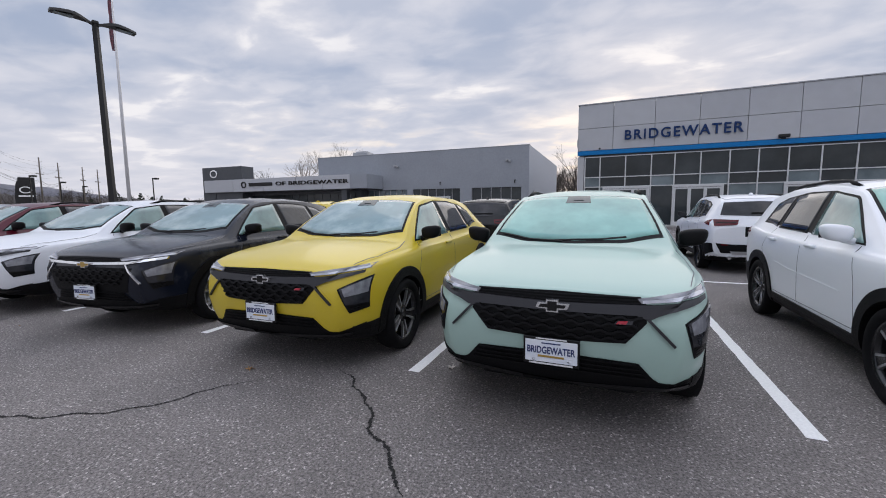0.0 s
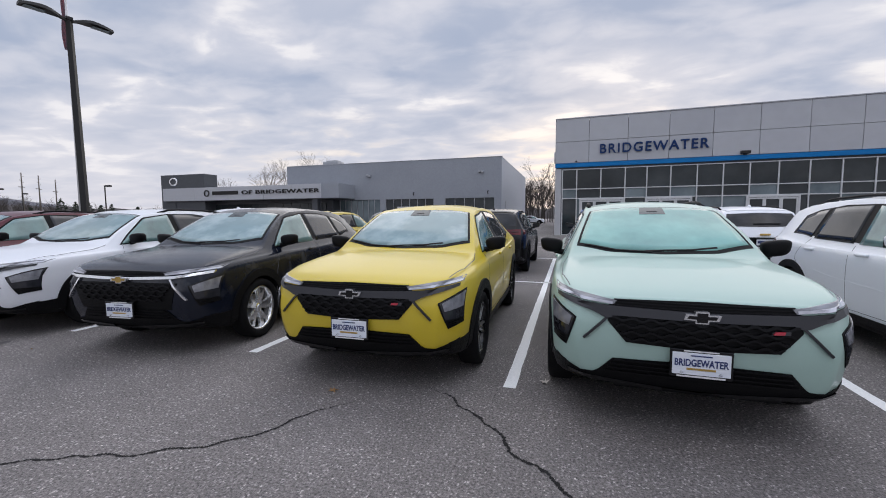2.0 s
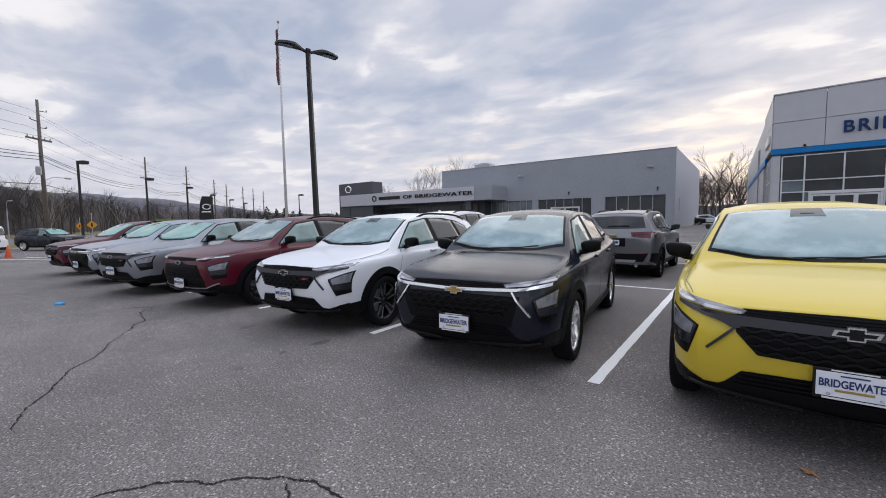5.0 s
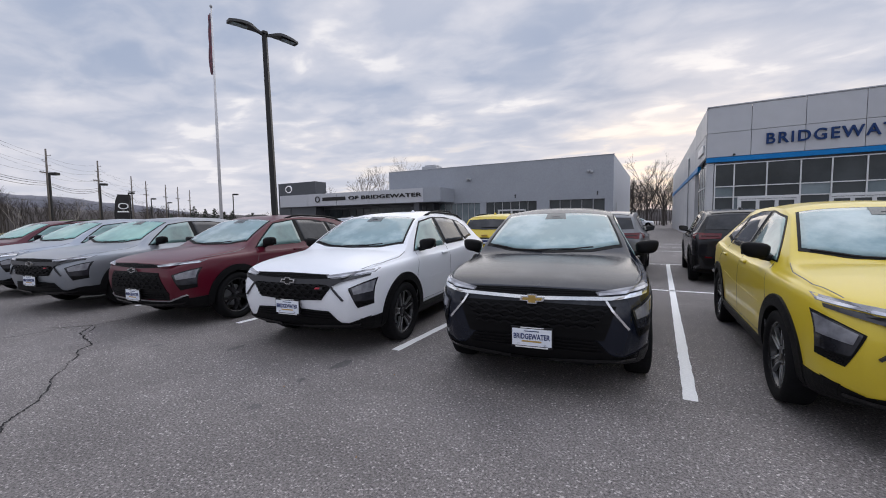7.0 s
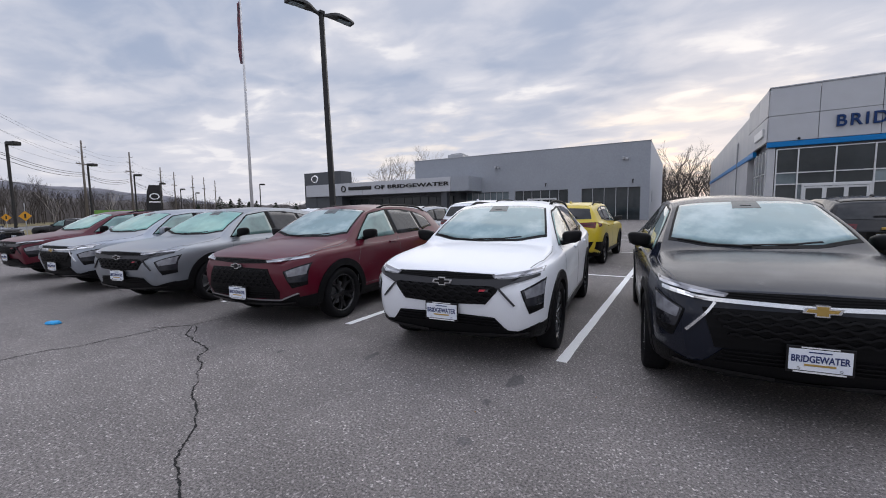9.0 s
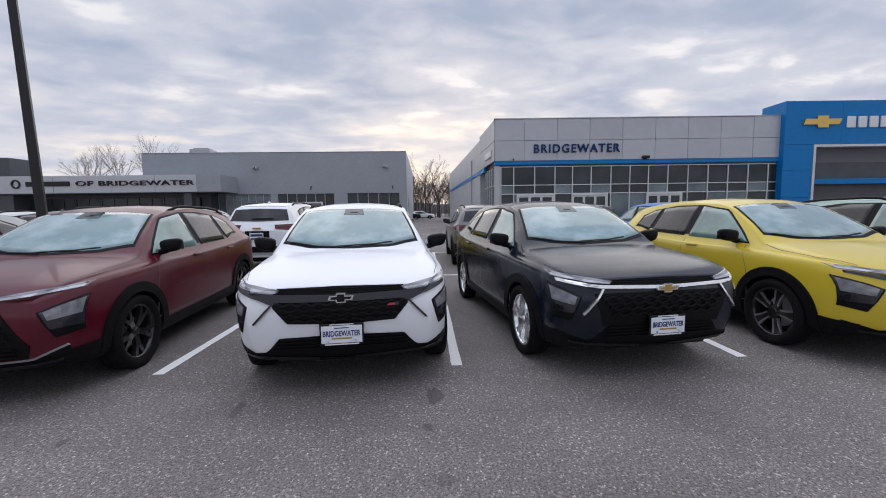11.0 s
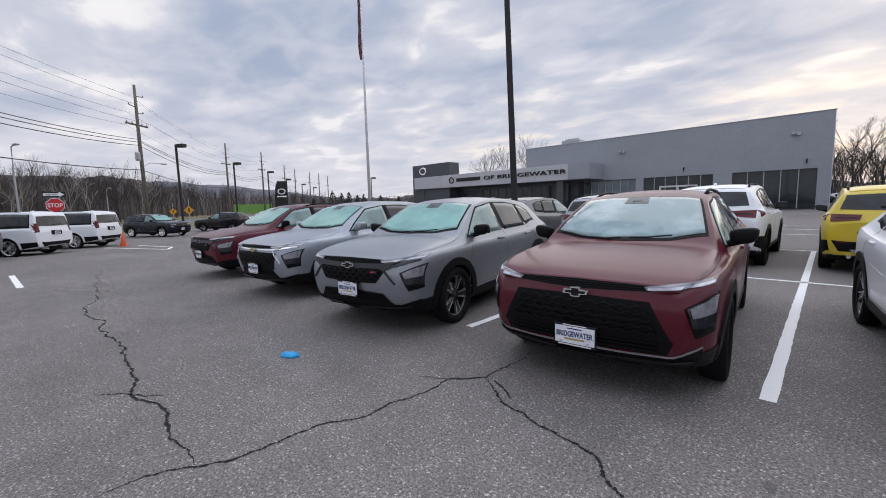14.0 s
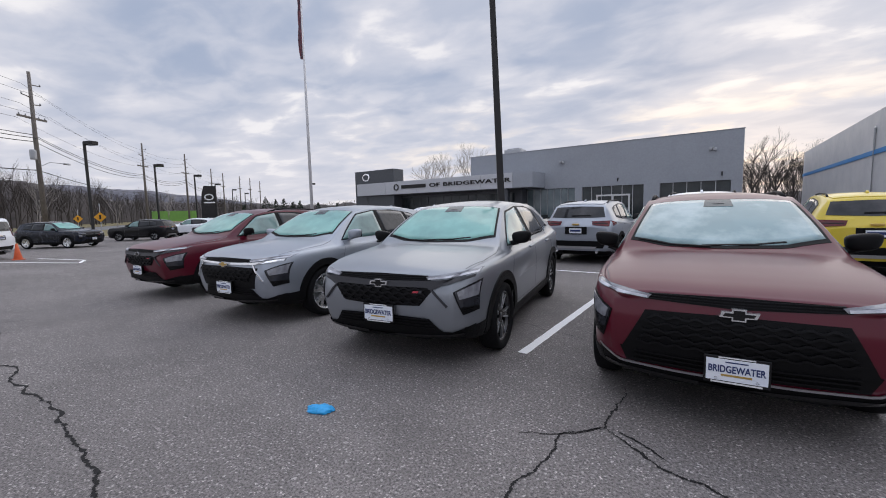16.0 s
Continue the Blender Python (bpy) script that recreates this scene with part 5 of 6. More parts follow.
car(COMPACT, "compact_suv", "dark red compact SUV with silver skid trim", MAROON, pose(-10.80, 2.523, 0, 0, 0, 4.9), "rugged", "black", True, screen=SCREEN_SKY, group=FRONT, turn=8)
car(COMPACT, "compact_suv", "silver grey compact SUV with black grille", SILVER, pose(-13.43, 2.263, 0, 0, 0, 10.0), "sport", "machined", False, group=FRONT, turn=21)
car(COMPACT, "compact_suv", "pale silver compact SUV with chrome wheels", SILVER_BLUE, pose(-16.24, 2.28, 0, 0, 0, 6.0), "chrome", "chrome", False, group=FRONT, turn=40, mirrors=SILVER_BLUE)
car(COMPACT, "compact_suv", "dark red compact SUV at the end of the row", MAROON, pose(-19.25, 2.3, 0, 0, 0, 4.0), "sport", "black", True, group=FRONT, turn=33)
car(SUV, "small_suv", "white small SUV with black cladding, parked", WHITE_PAINT, pose(2.62, 2.90, 0), "sport", "machined", True, nose=True, group=FRONT, mirrors=WHITE_PAINT)
BACK = "cars in the second row"
for x, y, coat, lab, rl in ((2.70, 9.7, WHITE_PAINT, "white small SUV, its rear towards the lane", True), (-0.15, 9.6, BLUE_PAINT, "bright blue small SUV, its rear towards the lane", False), (-2.98, 9.6, DARK_PAINT, "black small SUV, its rear towards the lane", False), (-5.65, 9.6, GREY_PAINT, "grey small SUV, its rear towards the lane", True), (-8.68, 9.9, YELLOW, "yellow small SUV with a black roof", True), (-11.35, 9.6, WHITE_PAINT, "white small SUV with a black rear bumper", True), (-13.95, 9.8, SILVER_BLUE, "silver small SUV, its rear towards the lane", True), (-16.8, 9.9, GREY_PAINT, "grey small SUV beside the lamp post", False), (-19.0, 9.9, WHITE_PAINT, "white small SUV behind the end of the row", True)):
    grown = 1.08 if x == -11.35 else 1.0
    car(SUV, "small_suv", lab, coat, pose(x, y + SUV["length"] * grown, 0, 0, 0, 180) @ Matrix.Scale(grown, 4), "sport", "black", rl, nose=False, group=BACK)


# ---- posts, poles and signs ----
def shoebox_lamp(x, y, h, turn, group="lot lamps"):
    z = ground_z(x, y)
    t = thing("street_lamp", "black square lot lamp post with a flat head", "street lamp", pose(x, y, z, 0, 0, turn), group)
    part("base", lathe([(0.0, 0.0), (0.3, 0.0), (0.3, 0.6), (0.26, 0.66), (0.0, 0.66)], sides=20), CONCRETE, t)
    part("pole", box(bmesh.new(), -0.07, 0.07, -0.07, 0.07, 0.6, h, 0.01), BLACK_METAL, t)
    part("arm", one_box(0.05, 0.35, -0.04, 0.04, h - 0.22, h - 0.12, 0.01), BLACK_METAL, t)
    head = part("head", one_box(0.20, 0.95, -0.26, 0.26, h - 0.26, h + 0.02, 0.05), BLACK_METAL, t, "flat black lamp head")
    part("lens", one_box(0.28, 0.88, -0.2, 0.2, h - 0.275, h - 0.258), GLASS_PALE, head)
    return t


for x, y in ((-49.5, 9.2), (-61.1, 17.7), (-70.5, 25.7), (-84.9, 35.3), (-99.0, 45.6), (-112.4, 55.8), (-74.7, 47.6)):
    shoebox_lamp(x, y, 7.0 - ground_z(x, y), 25)


def twin_lamp(x, y, h):
    t = thing("street_lamp", "tall black slightly leaning lot lamp with two flat heads", "street lamp", pose(x, y, 0, -1.1, -2.9, 0) @ pose(0, 0, 0, 0, 0, 76))
    part("base", lathe([(0.0, 0.0), (0.32, 0.0), (0.32, 0.75), (0.28, 0.8), (0.0, 0.8)], sides=20), CONCRETE, t)
    part("pole", tube([(0, 0, 0.7), (0, 0, h * 0.5), (0, 0, h)], [0.115, 0.105, 0.09], 4), BLACK_METAL, t)
    part("cap", one_box(-0.085, 0.085, -0.085, 0.085, h - 0.02, h + 0.08, 0.02), BLACK_METAL, t)
    for s in (1, -1):
        bm = bmesh.new()
        rows = []
        for k in range(13):
            f = k / 12
            u = s * (0.07 + 1.02 * f)
            z = h - 0.03 + 0.16 * math.sin(min(1.0, f * 1.6) * math.pi / 2) - 0.10 * f * f
            w = 0.045 + 0.125 * max(0.0, min(1.0, (f - 0.12) / 0.25)) * (1 - 0.35 * max(0.0, (f - 0.8) / 0.2))
            th = 0.035 + 0.03 * min(1.0, f * 2) - 0.025 * f
            rows.append([bm.verts.new((u, a, z + b)) for a, b in ((-w, -th), (w, -th), (w * 0.8, th), (-w * 0.8, th))])
        for a, b in zip(rows, rows[1:]):
            for k in range(4):
                bm.faces.new((a[k], a[(k + 1) % 4], b[(k + 1) % 4], b[k]))
        bm.faces.new(rows[0]), bm.faces.new(rows[-1])
        bmesh.ops.recalc_face_normals(bm, faces=bm.faces)
        head = part("head", bm, BLACK_METAL, t, "curved black lamp head")
        part("lens", one_box(*sorted((s * 0.55, s * 1.0)), -0.1, 0.1, h - 0.005, h + 0.0), GLASS_PALE, head)
    return t


twin_lamp(-15.33, 8.59, 7.44)


def flagpole(x, y, h):
    t = thing("flagpole", "tall white flagpole with a limp flag", "flagpole", pose(x, y, ground_z(x, y)))
    part("pole", tube([(0, 0, 0), (0, 0, h * 0.5), (0, 0, h)], [0.19, 0.15, 0.08], 14), POLE_WHITE, t, smooth=True)
    part("finial", lathe([(0, h), (0.1, h + 0.03), (0.18, h + 0.2), (0.1, h + 0.36), (0, h + 0.4)], sides=14), GREY_METAL, t, smooth=True)
    part("base", lathe([(0, 0), (0.5, 0), (0.45, 0.15), (0.25, 0.3), (0.2, 0.3)], sides=18), CONCRETE, t)
    bm = bmesh.new()
    rows = []
    for k in range(25):
        f = k / 24
        z = h - 0.5 - 6.7 * f
        n = 7
        rows.append([bm.verts.new((-0.12 - 0.62 * (j / n) * (0.35 + 0.65 * math.sin(math.pi * min(1, f * 0.75 + 0.12))), 0.16 * math.sin(j * 1.9 + f * 5), z - 0.25 * (j / n))) for j in range(n + 1)])
    for a, b in zip(rows, rows[1:]):
        for j in range(7):
            bm.faces.new((a[j], a[j + 1], b[j + 1], b[j]))
    part("flag", bm, FLAG, t, "limp folded striped flag", True)
    part("halyard", tube([(-0.2, 0, 1.5), (-0.12, 0, h)], 0.012, 4), POLE_WHITE, t)
    return t


flagpole(-50.5, 29.5, 26.6)

POLES = ((-33.0, -12.0), (-61.2, 8.8), (-95.0, 28.2), (-103.5, 38.5), (-128.1, 55.2), (-138.2, 63.4), (-145.3, 72.4), (-150.1, 78.7), (-160.8, 88.7))


def utility_pole(x, y, h, near):
    z = ground_z(x, y)
    t = thing("utility_pole", "weathered wooden utility pole with crossarms", "utility pole", pose(x, y, z, 0, 0, -52), "utility poles")
    part("pole", tube([(0, 0, 0), (0.03, 0, h * 0.6), (-0.02, 0, h)], [0.21, 0.17, 0.12], 12), WOOD_POLE, t, smooth=True)
    part("crossarm", one_box(-1.35, 1.35, -0.16, -0.03, h - 4.05, h - 3.88, 0.01), WOOD_POLE, t)
    for k, (a, b) in enumerate(((-0.95, 1.0), (0.85, 2.1), (-0.8, 2.7))):
        part("side_arm", tube([(0, 0, h - b - 0.1), (a, 0, h - b)], [0.05, 0.04], 6), WOOD_POLE, t)
        part("insulator", lathe([(0, 0), (.05, 0), (.08, .06), (.04, .1), (.07, .15), (0, .2)], sides=8), GREY_METAL, t).location = (a, 0, h - b)
    for a in (-1.2, -0.6, 0.6, 1.2):
        part("insulator", lathe([(0, 0), (.05, 0), (.07, .06), (.03, .1), (.05, .15), (0, .2)], sides=8), GREY_METAL, t).location = (a, -0.09, h - 3.88)
    if near:
        part("transformer", lathe([(0, 0), (.22, 0), (.24, .1), (.24, .75), (.18, .85), (0, .88)], sides=16), GREY_METAL, t).location = (0.42, 0, h - 7.6)
        part("lamp_arm", tube([(0, 0, h - 8.2), (-0.9, 0.2, h - 7.7), (-2.1, 0.4, h - 7.7)], 0.035, 6), GREY_METAL, t)
        part("lamp_head", one_box(-2.7, -2.05, 0.28, 0.52, h - 7.78, h - 7.62, 0.05), GREY_METAL, t)


for i, (x, y) in enumerate(POLES[1:]):
    utility_pole(x, y, 14.3 - ground_z(x, y), i == 0)


def wire(a, b, sag, r):
    pts = []
    for k in range(15):
        f = k / 14
        p = Vector(a).lerp(Vector(b), f)
        p.z -= sag * 4 * f * (1 - f)
        pts.append(p)
    return tagged(part("overhead_wire", tube(pts, r, 4, caps=False), BLACK_METAL), "thin dark overhead wire between utility poles", "wire", "overhead wires")


for (x0, y0), (x1, y1) in zip(POLES[:5], POLES[1:6]):
    d = Vector((x1 - x0, y1 - y0, 0)).normalized()
    s = Vector((-d.y, d.x, 0))
    for off, z, sag, r in ((0.6, 13.3, 0.6, .012), (-0.6, 12.2, 0.6, .012), (0.8, 11.6, 0.6, .012), (1.2, 10.4, 0.7, .012), (-1.2, 10.4, 0.7, .012), (0.15, 8.9, 0.8, .028), (-0.1, 8.6, 0.85, .03), (0.1, 8.3, 0.9, .03), (0.1, 5.8, 0.6, .035)):
        wire((x0 + s.x * off, y0 + s.y * off, z), (x1 + s.x * off, y1 + s.y * off, z), sag, r)


def sign_post(x, y, turn, label):
    z = ground_z(x, y)
    t = thing("road_sign", label, "road sign", pose(x, y, z, 0, 0, turn))
    part("post", one_box(-0.025, 0.025, -0.02, 0.02, 0, 3.0, 0.004), GREY_METAL, t)
    return t


def octagon(r):
    return [(r * math.cos(radians(22.5 + 45 * k)), r * math.sin(radians(22.5 + 45 * k))) for k in range(8)]


st = sign_post(-39.7, 1.0, 82, "red stop sign under a one-way arrow on a post")
part("stop_border", prism([(x, z + 2.25) for x, z in octagon(0.40)], -0.028, -0.022), SIGN_WHITE, st)
part("stop_face", prism([(x, z + 2.25) for x, z in octagon(0.375)], -0.034, -0.028), SIGN_RED, st)
lettering("stop_letters", "STOP", 0.30, 0.004, SIGN_WHITE, pose(-0.30, -0.037, 2.15), st, 0.60, "white letters", 0.004)
part("arrow_plate", one_box(-0.46, 0.46, -0.03, -0.022, 2.68, 2.98, 0.004), BLACK_METAL, st)
part("arrow", prism([(-0.42, 2.76), (0.2, 2.76), (0.2, 2.70), (0.42, 2.83), (0.2, 2.96), (0.2, 2.90), (-0.42, 2.90)], -0.034, -0.03), SIGN_WHITE, st)
lettering("arrow_letters", "ONE WAY", 0.11, 0.003, BLACK_METAL, pose(-0.34, -0.036, 2.79), st, 0.5, "", 0.002)
for x, y, s in ((-53.0, 10.6, 0.42), (-72.0, 13.5, 0.45)):
    w = sign_post(x, y, 60, "yellow diamond warning sign on a post")
    part("diamond", prism([(0, 1.9 - s), (s * 1.0, 1.9), (0, 1.9 + s), (-s, 1.9)], -0.03, -0.022), SIGN_YELLOW, w)
    part("symbol", one_box(-0.06, 0.06, -0.036, -0.03, 1.72, 2.08, 0.01), BLACK_METAL, w)

for x, y, h in ((-66.6, -0.5, 8.6), (-108.0, 11.0, 6.7)):
    t = thing("street_lamp", "slim grey highway lamp on a bent arm", "street lamp", pose(x, y, ground_z(x, y), 0, 0, 20), "highway lamps")
    part("pole", tube([(0, 0, 0), (0.05, 0, h * 0.7), (0.25, 0, h - 0.15), (1.0, 0, h)], [0.1, 0.08, 0.06, 0.05], 8), GREY_METAL, t)
    part("head", one_box(0.8, 1.6, -0.16, 0.16, h - 0.08, h + 0.08, 0.05), GREY_METAL, t)

cone = thing("traffic_cone", "orange traffic cone beside the parked cars", "cone", pose(-35.8, 3.2, ground_z(-35.8, 3)))
part("base", one_box(-0.2, 0.2, -0.2, 0.2, 0, 0.04, 0.01), ORANGE, cone)
part("body", lathe([(0.15, 0.04), (0.10, 0.3), (0.035, 0.70), (0.0, 0.70)], sides=18), ORANGE, cone, smooth=True)

py = thing("pylon_sign", "tall black curved pylon sign with a silver emblem", "sign", pose(-95.0, 38.7, ground_z(-95, 38), 0, 0, 62))
part("body", prism([(-1.35, 0), (1.35, 0), (1.3, 7.9), (-0.7, 7.9), (-1.1, 6.6), (-1.3, 4.5)], -0.3, 0.3), GLOSS_BLACK, py)
part("emblem", lathe([(0.45, 0.0), (0.6, 0.02), (0.6, 0.08), (0.45, 0.08), (0.45, 0)], sides=24), CHROME, py).matrix_basis = pose(0.1, -0.3, 5.7, 90) @ Matrix.Diagonal((1.35, 1, 1, 1))
part("name_bar", one_box(-0.85, 1.05, -0.34, -0.3, 4.5, 4.75, 0.02), CHROME, py)
gb = thing("banner", "bright green banner on a frame by the road", "banner", pose(-118.0, 41.5, -0.6, 0, 0, 65))
part("cloth", one_box(-4.5, 4.5, -0.05, 0.05, 0.9, 3.3, 0.02), SIGN_GREEN, gb)
for x in (-4.4, 0, 4.4):
    part("post", one_box(x - 0.06, x + 0.06, 0.05, 0.15, 0, 3.4, 0.01), GREY_METAL, gb)


# ---- road, verge and parked cars at the edge ----
def strip(name, along, off0, off1, z, mat, label, category):
    bm = bmesh.new()
    pts = [Vector((*p, 0)) for p in along]
    rows = []
    for i, p in enumerate(pts):
        d = (pts[min(i + 1, len(pts) - 1)] - pts[max(i - 1, 0)]).normalized()
        s = Vector((-d.y, d.x, 0))
        a, b = p + s * off0, p + s * off1
        rows.append([bm.verts.new((q.x, q.y, ground_z(q.x, q.y) + h)) for q, h in ((a, 0.0), (a, z), (b, z), (b, 0.0))])
    for a, b in zip(rows, rows[1:]):
        for k in range(3):
            bm.faces.new((a[k], b[k], b[k + 1], a[k + 1]))
    bmesh.ops.recalc_face_normals(bm, faces=bm.faces)
    return tagged(part(name, bm, mat), label, category, kind="structure")


LINE_OF_ROAD = [(-12.0, -26.0), (-33.0, -11.0), (-47.0, -1.5), (-61.2, 8.8), (-78.0, 19.0), (-95.0, 28.2), (-128.0, 52.0), (-160.0, 85.0), (-260.0, 190.0)]
strip("verge", LINE_OF_ROAD, -4.5, 5.5, 0.12, GRASS, "strip of brown winter grass beside the road", "grass")
strip("verge_kerb", LINE_OF_ROAD, -4.72, -4.5, 0.15, CONCRETE, "low pale concrete kerb along the lot", "kerb")
strip("road", LINE_OF_ROAD, 6.0, 19.0, 0.05, material("road_asphalt", (0.15, 0.15, 0.155), 0.85, grain=(20, 0.2)), "grey asphalt highway beyond the verge", "road")
strip("far_verge", LINE_OF_ROAD, 19.5, 60.0, 0.12, GRASS, "brown grass at the foot of the woods", "grass")

for x, y, coat, rz, lab in ((-40.0, -1.1, WHITE_PAINT, -40, "large white SUV parked at an angle, its rear this way"), (-37.0, -3.3, WHITE_PAINT, -40, "large white SUV parked at an angle beside another"), (-34.6, -5.4, GREY_PAINT, -40, "large grey SUV at the end of the angled row")):
    m = pose(x, y, ground_z(x, y), 0, 0, rz)
    car(LARGE, "large_suv", lab, coat, m, "sport", "chrome", True, nose=False, group="angled cars by the road")
car(SUV, "small_suv", "black small SUV standing on the lane", BLACK_PAINT, pose(-43.0, 7.6, ground_z(-43, 7), 0, 0, 122), "sport", "chrome", False, nose=True)
car(SUV, "small_suv", "dark grey crossover parked by the lamp post", DARK_PAINT, pose(-50.0, 10.6, ground_z(-49, 11), 0, 0, -52), "sport", "machined", False, nose=True)
for x, y, coat, lab in ((-52.5, 15.0, WHITE_PAINT, "white small SUV parked beyond the lane"), (-55.5, 18.0, DARK_PAINT, "dark small SUV parked beyond the lane"), (-59.0, 21.0, WHITE_PAINT, "white small SUV far down the lot"), (-62.0, 24.0, GREY_PAINT, "grey small SUV far down the lot")):
    car(SUV, "small_suv", lab, coat, pose(x, y, ground_z(x, y), 0, 0, -40), "sport", "machined", False, nose=False, group="cars down the lot")
for x, y, coat, lab in ((-8.0, 78.0, DARK_PAINT, "dark small SUV behind the buildings"), (-5.4, 79.0, WHITE_PAINT, "white small SUV behind the buildings")):
    car(SUV, "small_suv", lab, coat, pose(x, y, 0, 0, 0, 90), "sport", "machined", False, nose=False, group="cars behind the buildings")


# ---- trees, woods and hills ----
def limb(verts, faces, a, b, ra, rb, sides=3):
    d = (b - a)
    side = d.cross(Vector((0.3, 0.2, 1.0)))
    if side.length < 1e-6:
        side = Vector((1, 0, 0))
    side.normalize()
    other = d.cross(side).normalized()
    n = len(verts)
    for p, r in ((a, ra), (b, rb)):
        for k in range(sides):
            t = 2 * math.pi * k / sides
            q = p + (side * math.cos(t) + other * math.sin(t)) * r
            verts.append((q.x, q.y, q.z))
    for k in range(sides):
        faces.append((n + k, n + (k + 1) % sides, n + sides + (k + 1) % sides, n + sides + k))


def grow(rng, out, p, d, length, r, depth, spread):
    """Branch by branch, each limb forking into thinner ones."""
    q = p + d * length
    verts, faces = out[0] if depth >= out[2] else out[1]
    limb(verts, faces, p, q, r, r * 0.68, 6 if depth >= out[2] else 3)
    if depth == 0:
        return
    for k in range(rng.choice((2, 3, 3)) if depth > 1 else 3):
        turn = Vector((rng.uniform(-1, 1), rng.uniform(-1, 1), rng.uniform(-0.35, 0.75))) * spread
        nd = (d + turn).normalized()
        start = q if k < 2 else p.lerp(q, rng.uniform(0.45, 0.9))
        grow(rng, out, start, nd, length * rng.uniform(0.62, 0.86), r * rng.uniform(0.5, 0.66), depth - 1, spread * 1.04)


def mesh_of(name, pair, mat, parent=None):
    me = bpy.data.meshes.new(name)
    me.from_pydata(pair[0], [], pair[1])
    me.materials.append(mat)
    ob = new(name, me)
    if parent:
        ob.parent = parent
    return ob


def bare_tree(x, y, h, seed, mat=BARK, depth=6, lean=0.0, spread=0.55):
    rng = random.Random(seed)
    t = thing("bare_tree", "leafless winter tree with fine grey-brown twigs", "tree", pose(x, y, ground_z(x, y) - 0.1), "bare trees")
    out = (([], []), ([], []), depth - 1)
    grow(rng, out, Vector((0, 0, 0)), Vector((lean, 0.0, 1)).normalized(), h * 0.27, h * 0.018, depth, spread)
    mesh_of("trunk", out[0], mat, t)
    mesh_of("crown", out[1], mat, t)


for x, y, h, seed, mat in ((-76.0, 95, 21.0, 4, BARK_PALE), (-84.0, 97, 19.0, 9, BARK_PALE), (-71.0, 99, 20.0, 12, BARK_PALE), (-53.0, 98, 18.0, 15, BARK_PALE), (-93.0, 92, 14.0, 18, BARK), (-7.0, 98, 15.5, 21, BARK), (-3.8, 93, 13.0, 23, BARK), (-9.5, 102, 12.5, 25, BARK), (-1.0, 97, 12.0, 27, BARK), (-12.0, 96, 11.0, 29, BARK), (1.5, 101, 13.0, 31, BARK), (-6.0, 90, 9.5, 33, BARK), (70.0, 80, 16.0, 35, BARK_PALE), (80.0, 84, 14.0, 36, BARK_PALE)):
    bare_tree(x, y, h, seed, mat)


def woods(name, count, seed, place, height, mat, label, depth=3, spread=0.5):
    rng = random.Random(seed)
    verts, faces = [], []
    for _ in range(count):
        x, y = place(rng)
        h = height(rng, x, y)
        out = ((verts, faces), (verts, faces), 99)
        grow(rng, out, Vector((x, y, ground_z(x, y) - 0.3)), Vector((rng.uniform(-.08, .08), rng.uniform(-.08, .08), 1)).normalized(), h * 0.36, h * 0.011, depth, spread)
    return tagged(mesh_of(name, (verts, faces), mat), label, "trees", kind="stuff")


def polar(a, d):
    """A place d metres from the lot, a degrees round from west towards north."""
    return -10.0 - d * math.cos(radians(a)), d * math.sin(radians(a))


def near_edge(a):
    return 100 + max(0.0, a - 8) * 7.5


def woods_place(rng):
    a = rng.uniform(-16, 30)
    return polar(a, near_edge(a) + rng.uniform(0, 45))


woods("woods", 360, 5, woods_place, lambda r, x, y: r.uniform(8.0, 12.5), BARK, "dense bare brown woods along the road", 4)
woods("pale_trees", 16, 8, lambda r: polar(r.uniform(-6, 22), r.uniform(92, 99)), lambda r, x, y: r.uniform(6, 9.5), BARK_PALE, "pale leafless trees before the woods", 4)
woods("far_trees", 150, 9, lambda r: polar(r.uniform(26, 62), r.uniform(190, 260)), lambda r, x, y: r.uniform(6, 10), BARK, "distant bare trees along the horizon", 3)
woods("rear_trees", 130, 11, lambda r: (r.uniform(-16, 8), r.uniform(96, 125)), lambda r, x, y: r.uniform(6, 11), BARK, "thicket of bare trees behind the buildings", 4)


def ridge(name, a0, a1, dist, height, seed, mat, label, rough):
    bm = bmesh.new()
    rows = []
    n = 140
    for i in range(n + 1):
        a = a0 + (a1 - a0) * i / n
        d = dist(a)
        h = height(a) * (1 + rough * noise.fractal(Vector((a * 0.35, seed, 0)), 0.8, 2.2, 5)) + rough * 2.0 * random.Random(seed * 999 + i).uniform(-1, 1)
        cols = []
        for k, (f, g) in enumerate(((0.0, 0.0), (0.05, 0.55), (0.18, 0.85), (0.45, 1.0), (1.0, 0.9))):
            x, y = polar(a, d * (1 + 0.25 * f))
            cols.append(bm.verts.new((x, y, -1.2 + (h + 1.2) * g)))
        rows.append(cols)
    for p, q in zip(rows, rows[1:]):
        for k in range(4):
            bm.faces.new((p[k], p[k + 1], q[k + 1], q[k]))
    bmesh.ops.recalc_face_normals(bm, faces=bm.faces)
    return tagged(part(name, bm, mat, smooth=True), label, "hill", kind="structure")


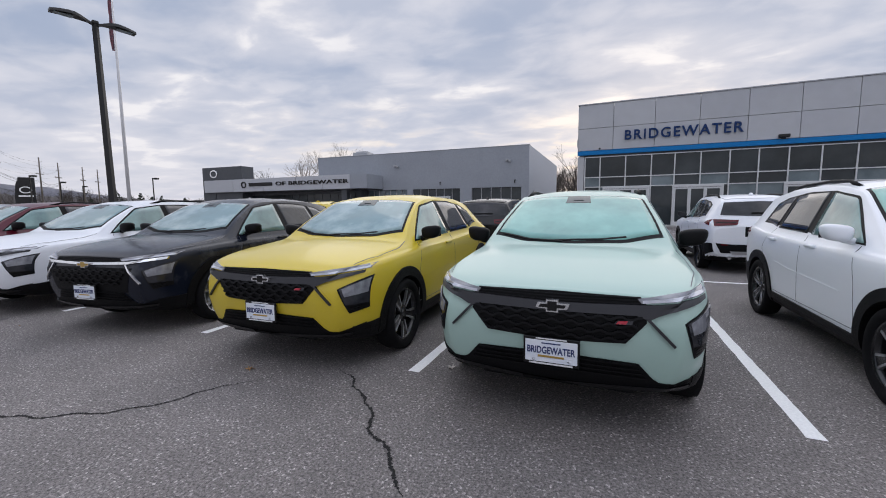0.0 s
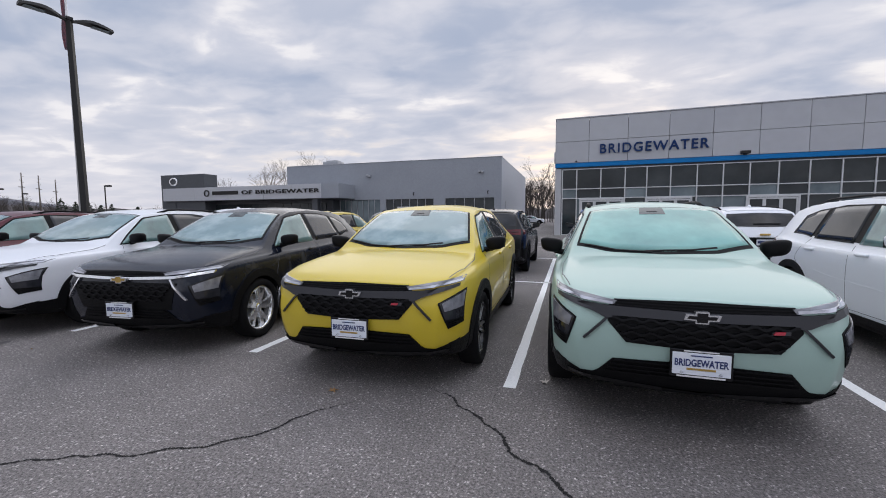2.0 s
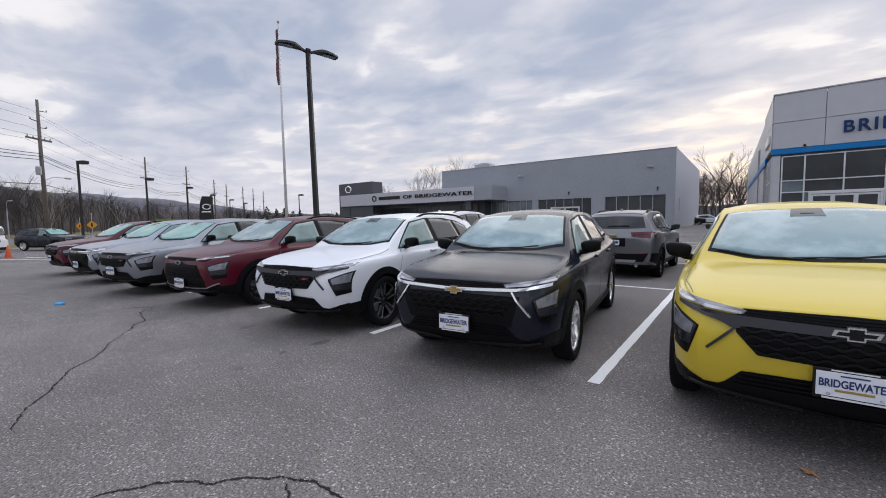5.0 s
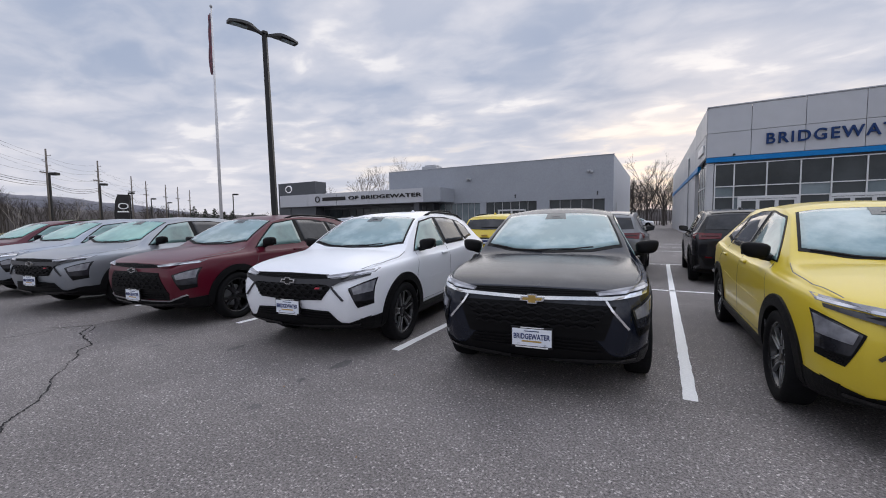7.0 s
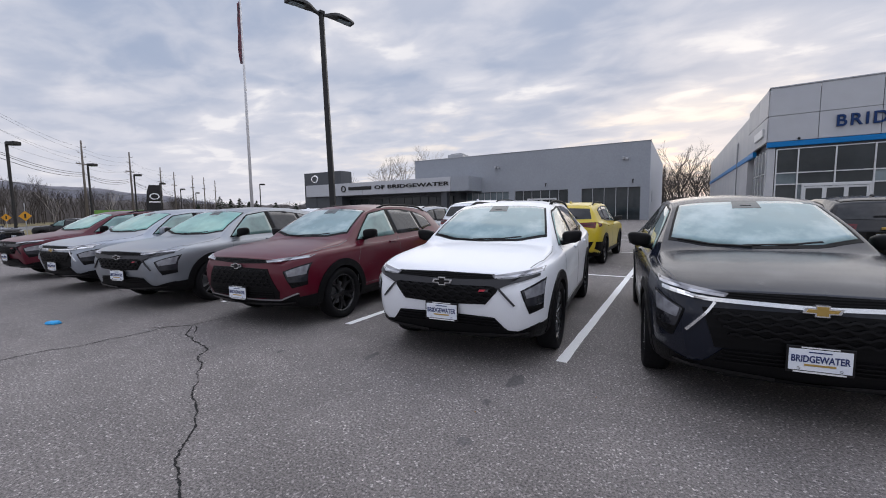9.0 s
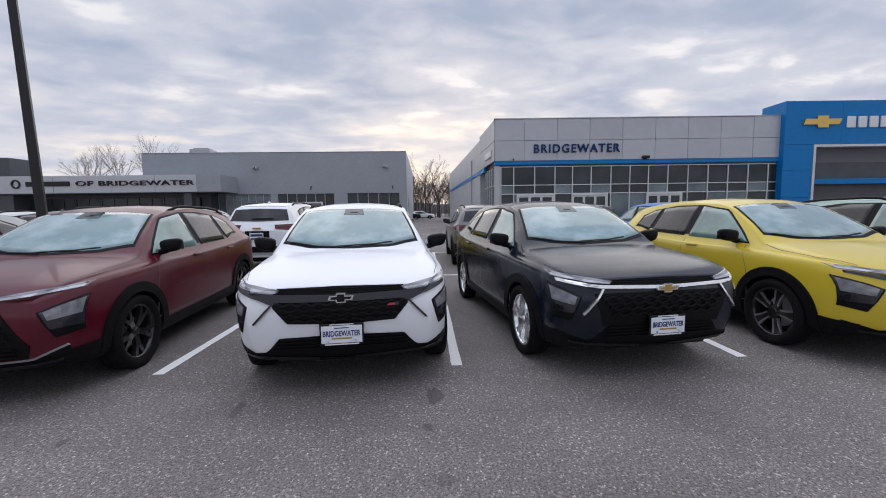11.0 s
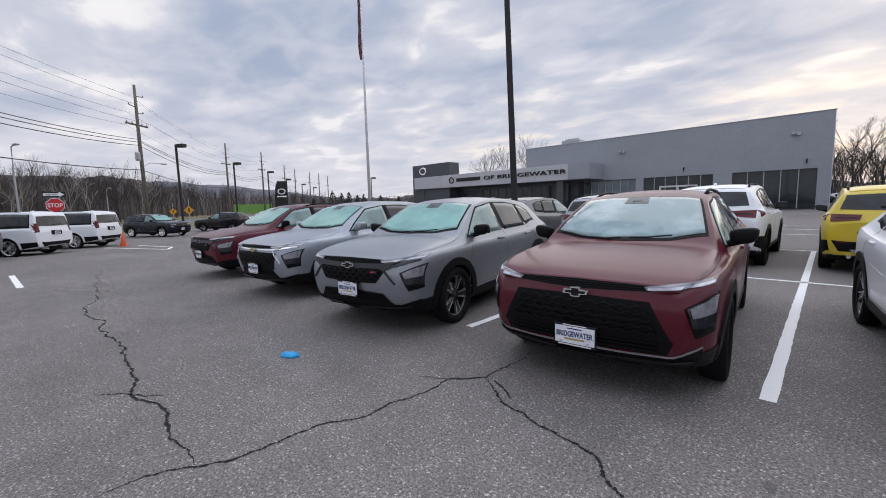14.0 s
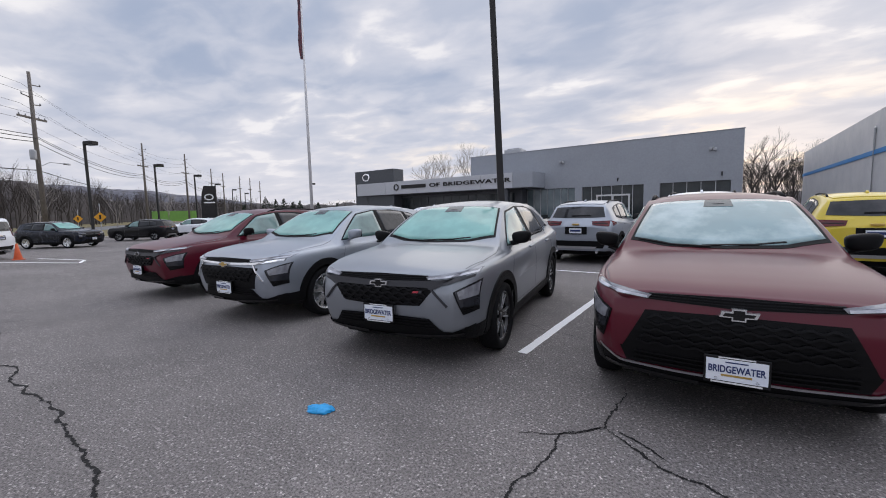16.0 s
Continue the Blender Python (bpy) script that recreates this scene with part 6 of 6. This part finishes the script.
ridge("wooded_slope", -22, 34, lambda a: near_edge(a) + 42, lambda a: 12.3 - min(9.0, max(0.0, a - 8.0)) * 0.34, 3, WOODS, "dark brown wooded slope behind the road", 0.12)
ridge("far_ridge", -25, 40, lambda a: 520.0, lambda a: 40.0 - 0.5 * max(0.0, a - 4) - 0.035 * max(0.0, a - 12) ** 2, 7, WOODS_FAR, "far wooded ridge with haze painted into its blue-grey colour", 0.05)
ridge("horizon_trees", 30, 100, lambda a: 300.0, lambda a: 8.0, 9, WOODS, "low dark line of distant woods", 0.3)


def conifer(x, y, h, seed):
    rng = random.Random(seed)
    t = thing("conifer", "dark green conifer among distant trees", "tree", pose(x, y, -0.7), "conifers")
    part("trunk", tube([(0, 0, 0), (0, 0, h * 0.95)], [0.25, 0.04], 6), BARK, t)
    bm = bmesh.new()
    for k in range(260):
        f = rng.random() ** 0.7
        z = h * (0.06 + 0.92 * f)
        r = (1 - f) * h * 0.36 * rng.uniform(0.5, 1.1) + 0.1
        a = rng.uniform(0, 2 * math.pi)
        c = Vector((r * math.cos(a), r * math.sin(a), z))
        s = rng.uniform(0.25, 0.6) * (0.5 + (1 - f))
        vs = [bm.verts.new(c + Vector((rng.uniform(-s, s), rng.uniform(-s, s), rng.uniform(-s, s) * 0.7))) for _ in range(4)]
        bm.faces.new(vs[:3]), bm.faces.new((vs[0], vs[2], vs[3])), bm.faces.new((vs[1], vs[2], vs[3]))
    part("crown", bm, CONIFER, t)


for i, (a, d, h) in enumerate(((31.0, 150, 8.2), (32.2, 148, 7.2), (33.2, 152, 7.6), (34.3, 150, 6.4), (35.2, 155, 6.8), (37.5, 160, 6.2), (40.0, 165, 6.0), (28.5, 170, 6.0))):
    x, y = polar(a, d)
    conifer(x, y, h, i)


# ---- small things on the ground ----
def glove(x, y):
    """A dropped glove: a crumpled blob with finger lobes."""
    rng = random.Random(2)
    bm = bmesh.new()
    bmesh.ops.create_icosphere(bm, subdivisions=4, radius=1.0)
    for v in bm.verts:
        c = v.co.copy()
        a = math.atan2(c.y, c.x)
        lobes = 1 + 0.22 * math.sin(5 * a + 0.6) * (0.4 + 0.6 * max(0, math.cos(a - 2.6)))
        wrinkle = 1 + 0.20 * noise.fractal(c * 3.2, 0.7, 2.1, 4)
        v.co = Vector((c.x * 0.098 * lobes * wrinkle, c.y * 0.058 * lobes * wrinkle, max(-0.4, c.z) * 0.030 * wrinkle + 0.012))
    for v in bm.verts:
        v.co.z = max(v.co.z, 0.001)
    ob = part("glove", bm, GLOVE, smooth=True)
    ob.matrix_basis = pose(x, y, 0, 0, 0, 25)
    return tagged(ob, "crumpled bright blue rubber glove on the asphalt", "glove")


glove(-13.25, 1.43)


def leaf(x, y, mat, seed, size=0.06):
    rng = random.Random(seed)
    bm = bmesh.new()
    n = 14
    c = bm.verts.new((0, 0, 0.012))
    ring = []
    for k in range(n):
        a = 2 * math.pi * k / n
        r = size * (1.0 if k % 3 == 0 else 0.45) * rng.uniform(0.8, 1.15)
        ring.append(bm.verts.new((r * math.cos(a), r * math.sin(a) * 0.8, 0.006 + rng.uniform(0, 0.018))))
    for k in range(n):
        bm.faces.new((c, ring[k], ring[(k + 1) % n]))
    ob = part("leaf", bm, mat)
    ob.matrix_basis = pose(x, y, 0, 0, 0, rng.uniform(0, 360))
    return tagged(ob, "small dry curled leaf on the asphalt", "leaf", "fallen leaves")


leaf(-2.91, 2.70, LEAF, 1, 0.055)
leaf(-1.29, 3.34, PALE_LEAF, 2, 0.06)
for i in range(14):
    rr = random.Random(40 + i)
    leaf(rr.uniform(-13, 1), rr.uniform(1.0, 2.9), PALE_LEAF if i % 2 else LEAF, 50 + i, rr.uniform(0.008, 0.016))
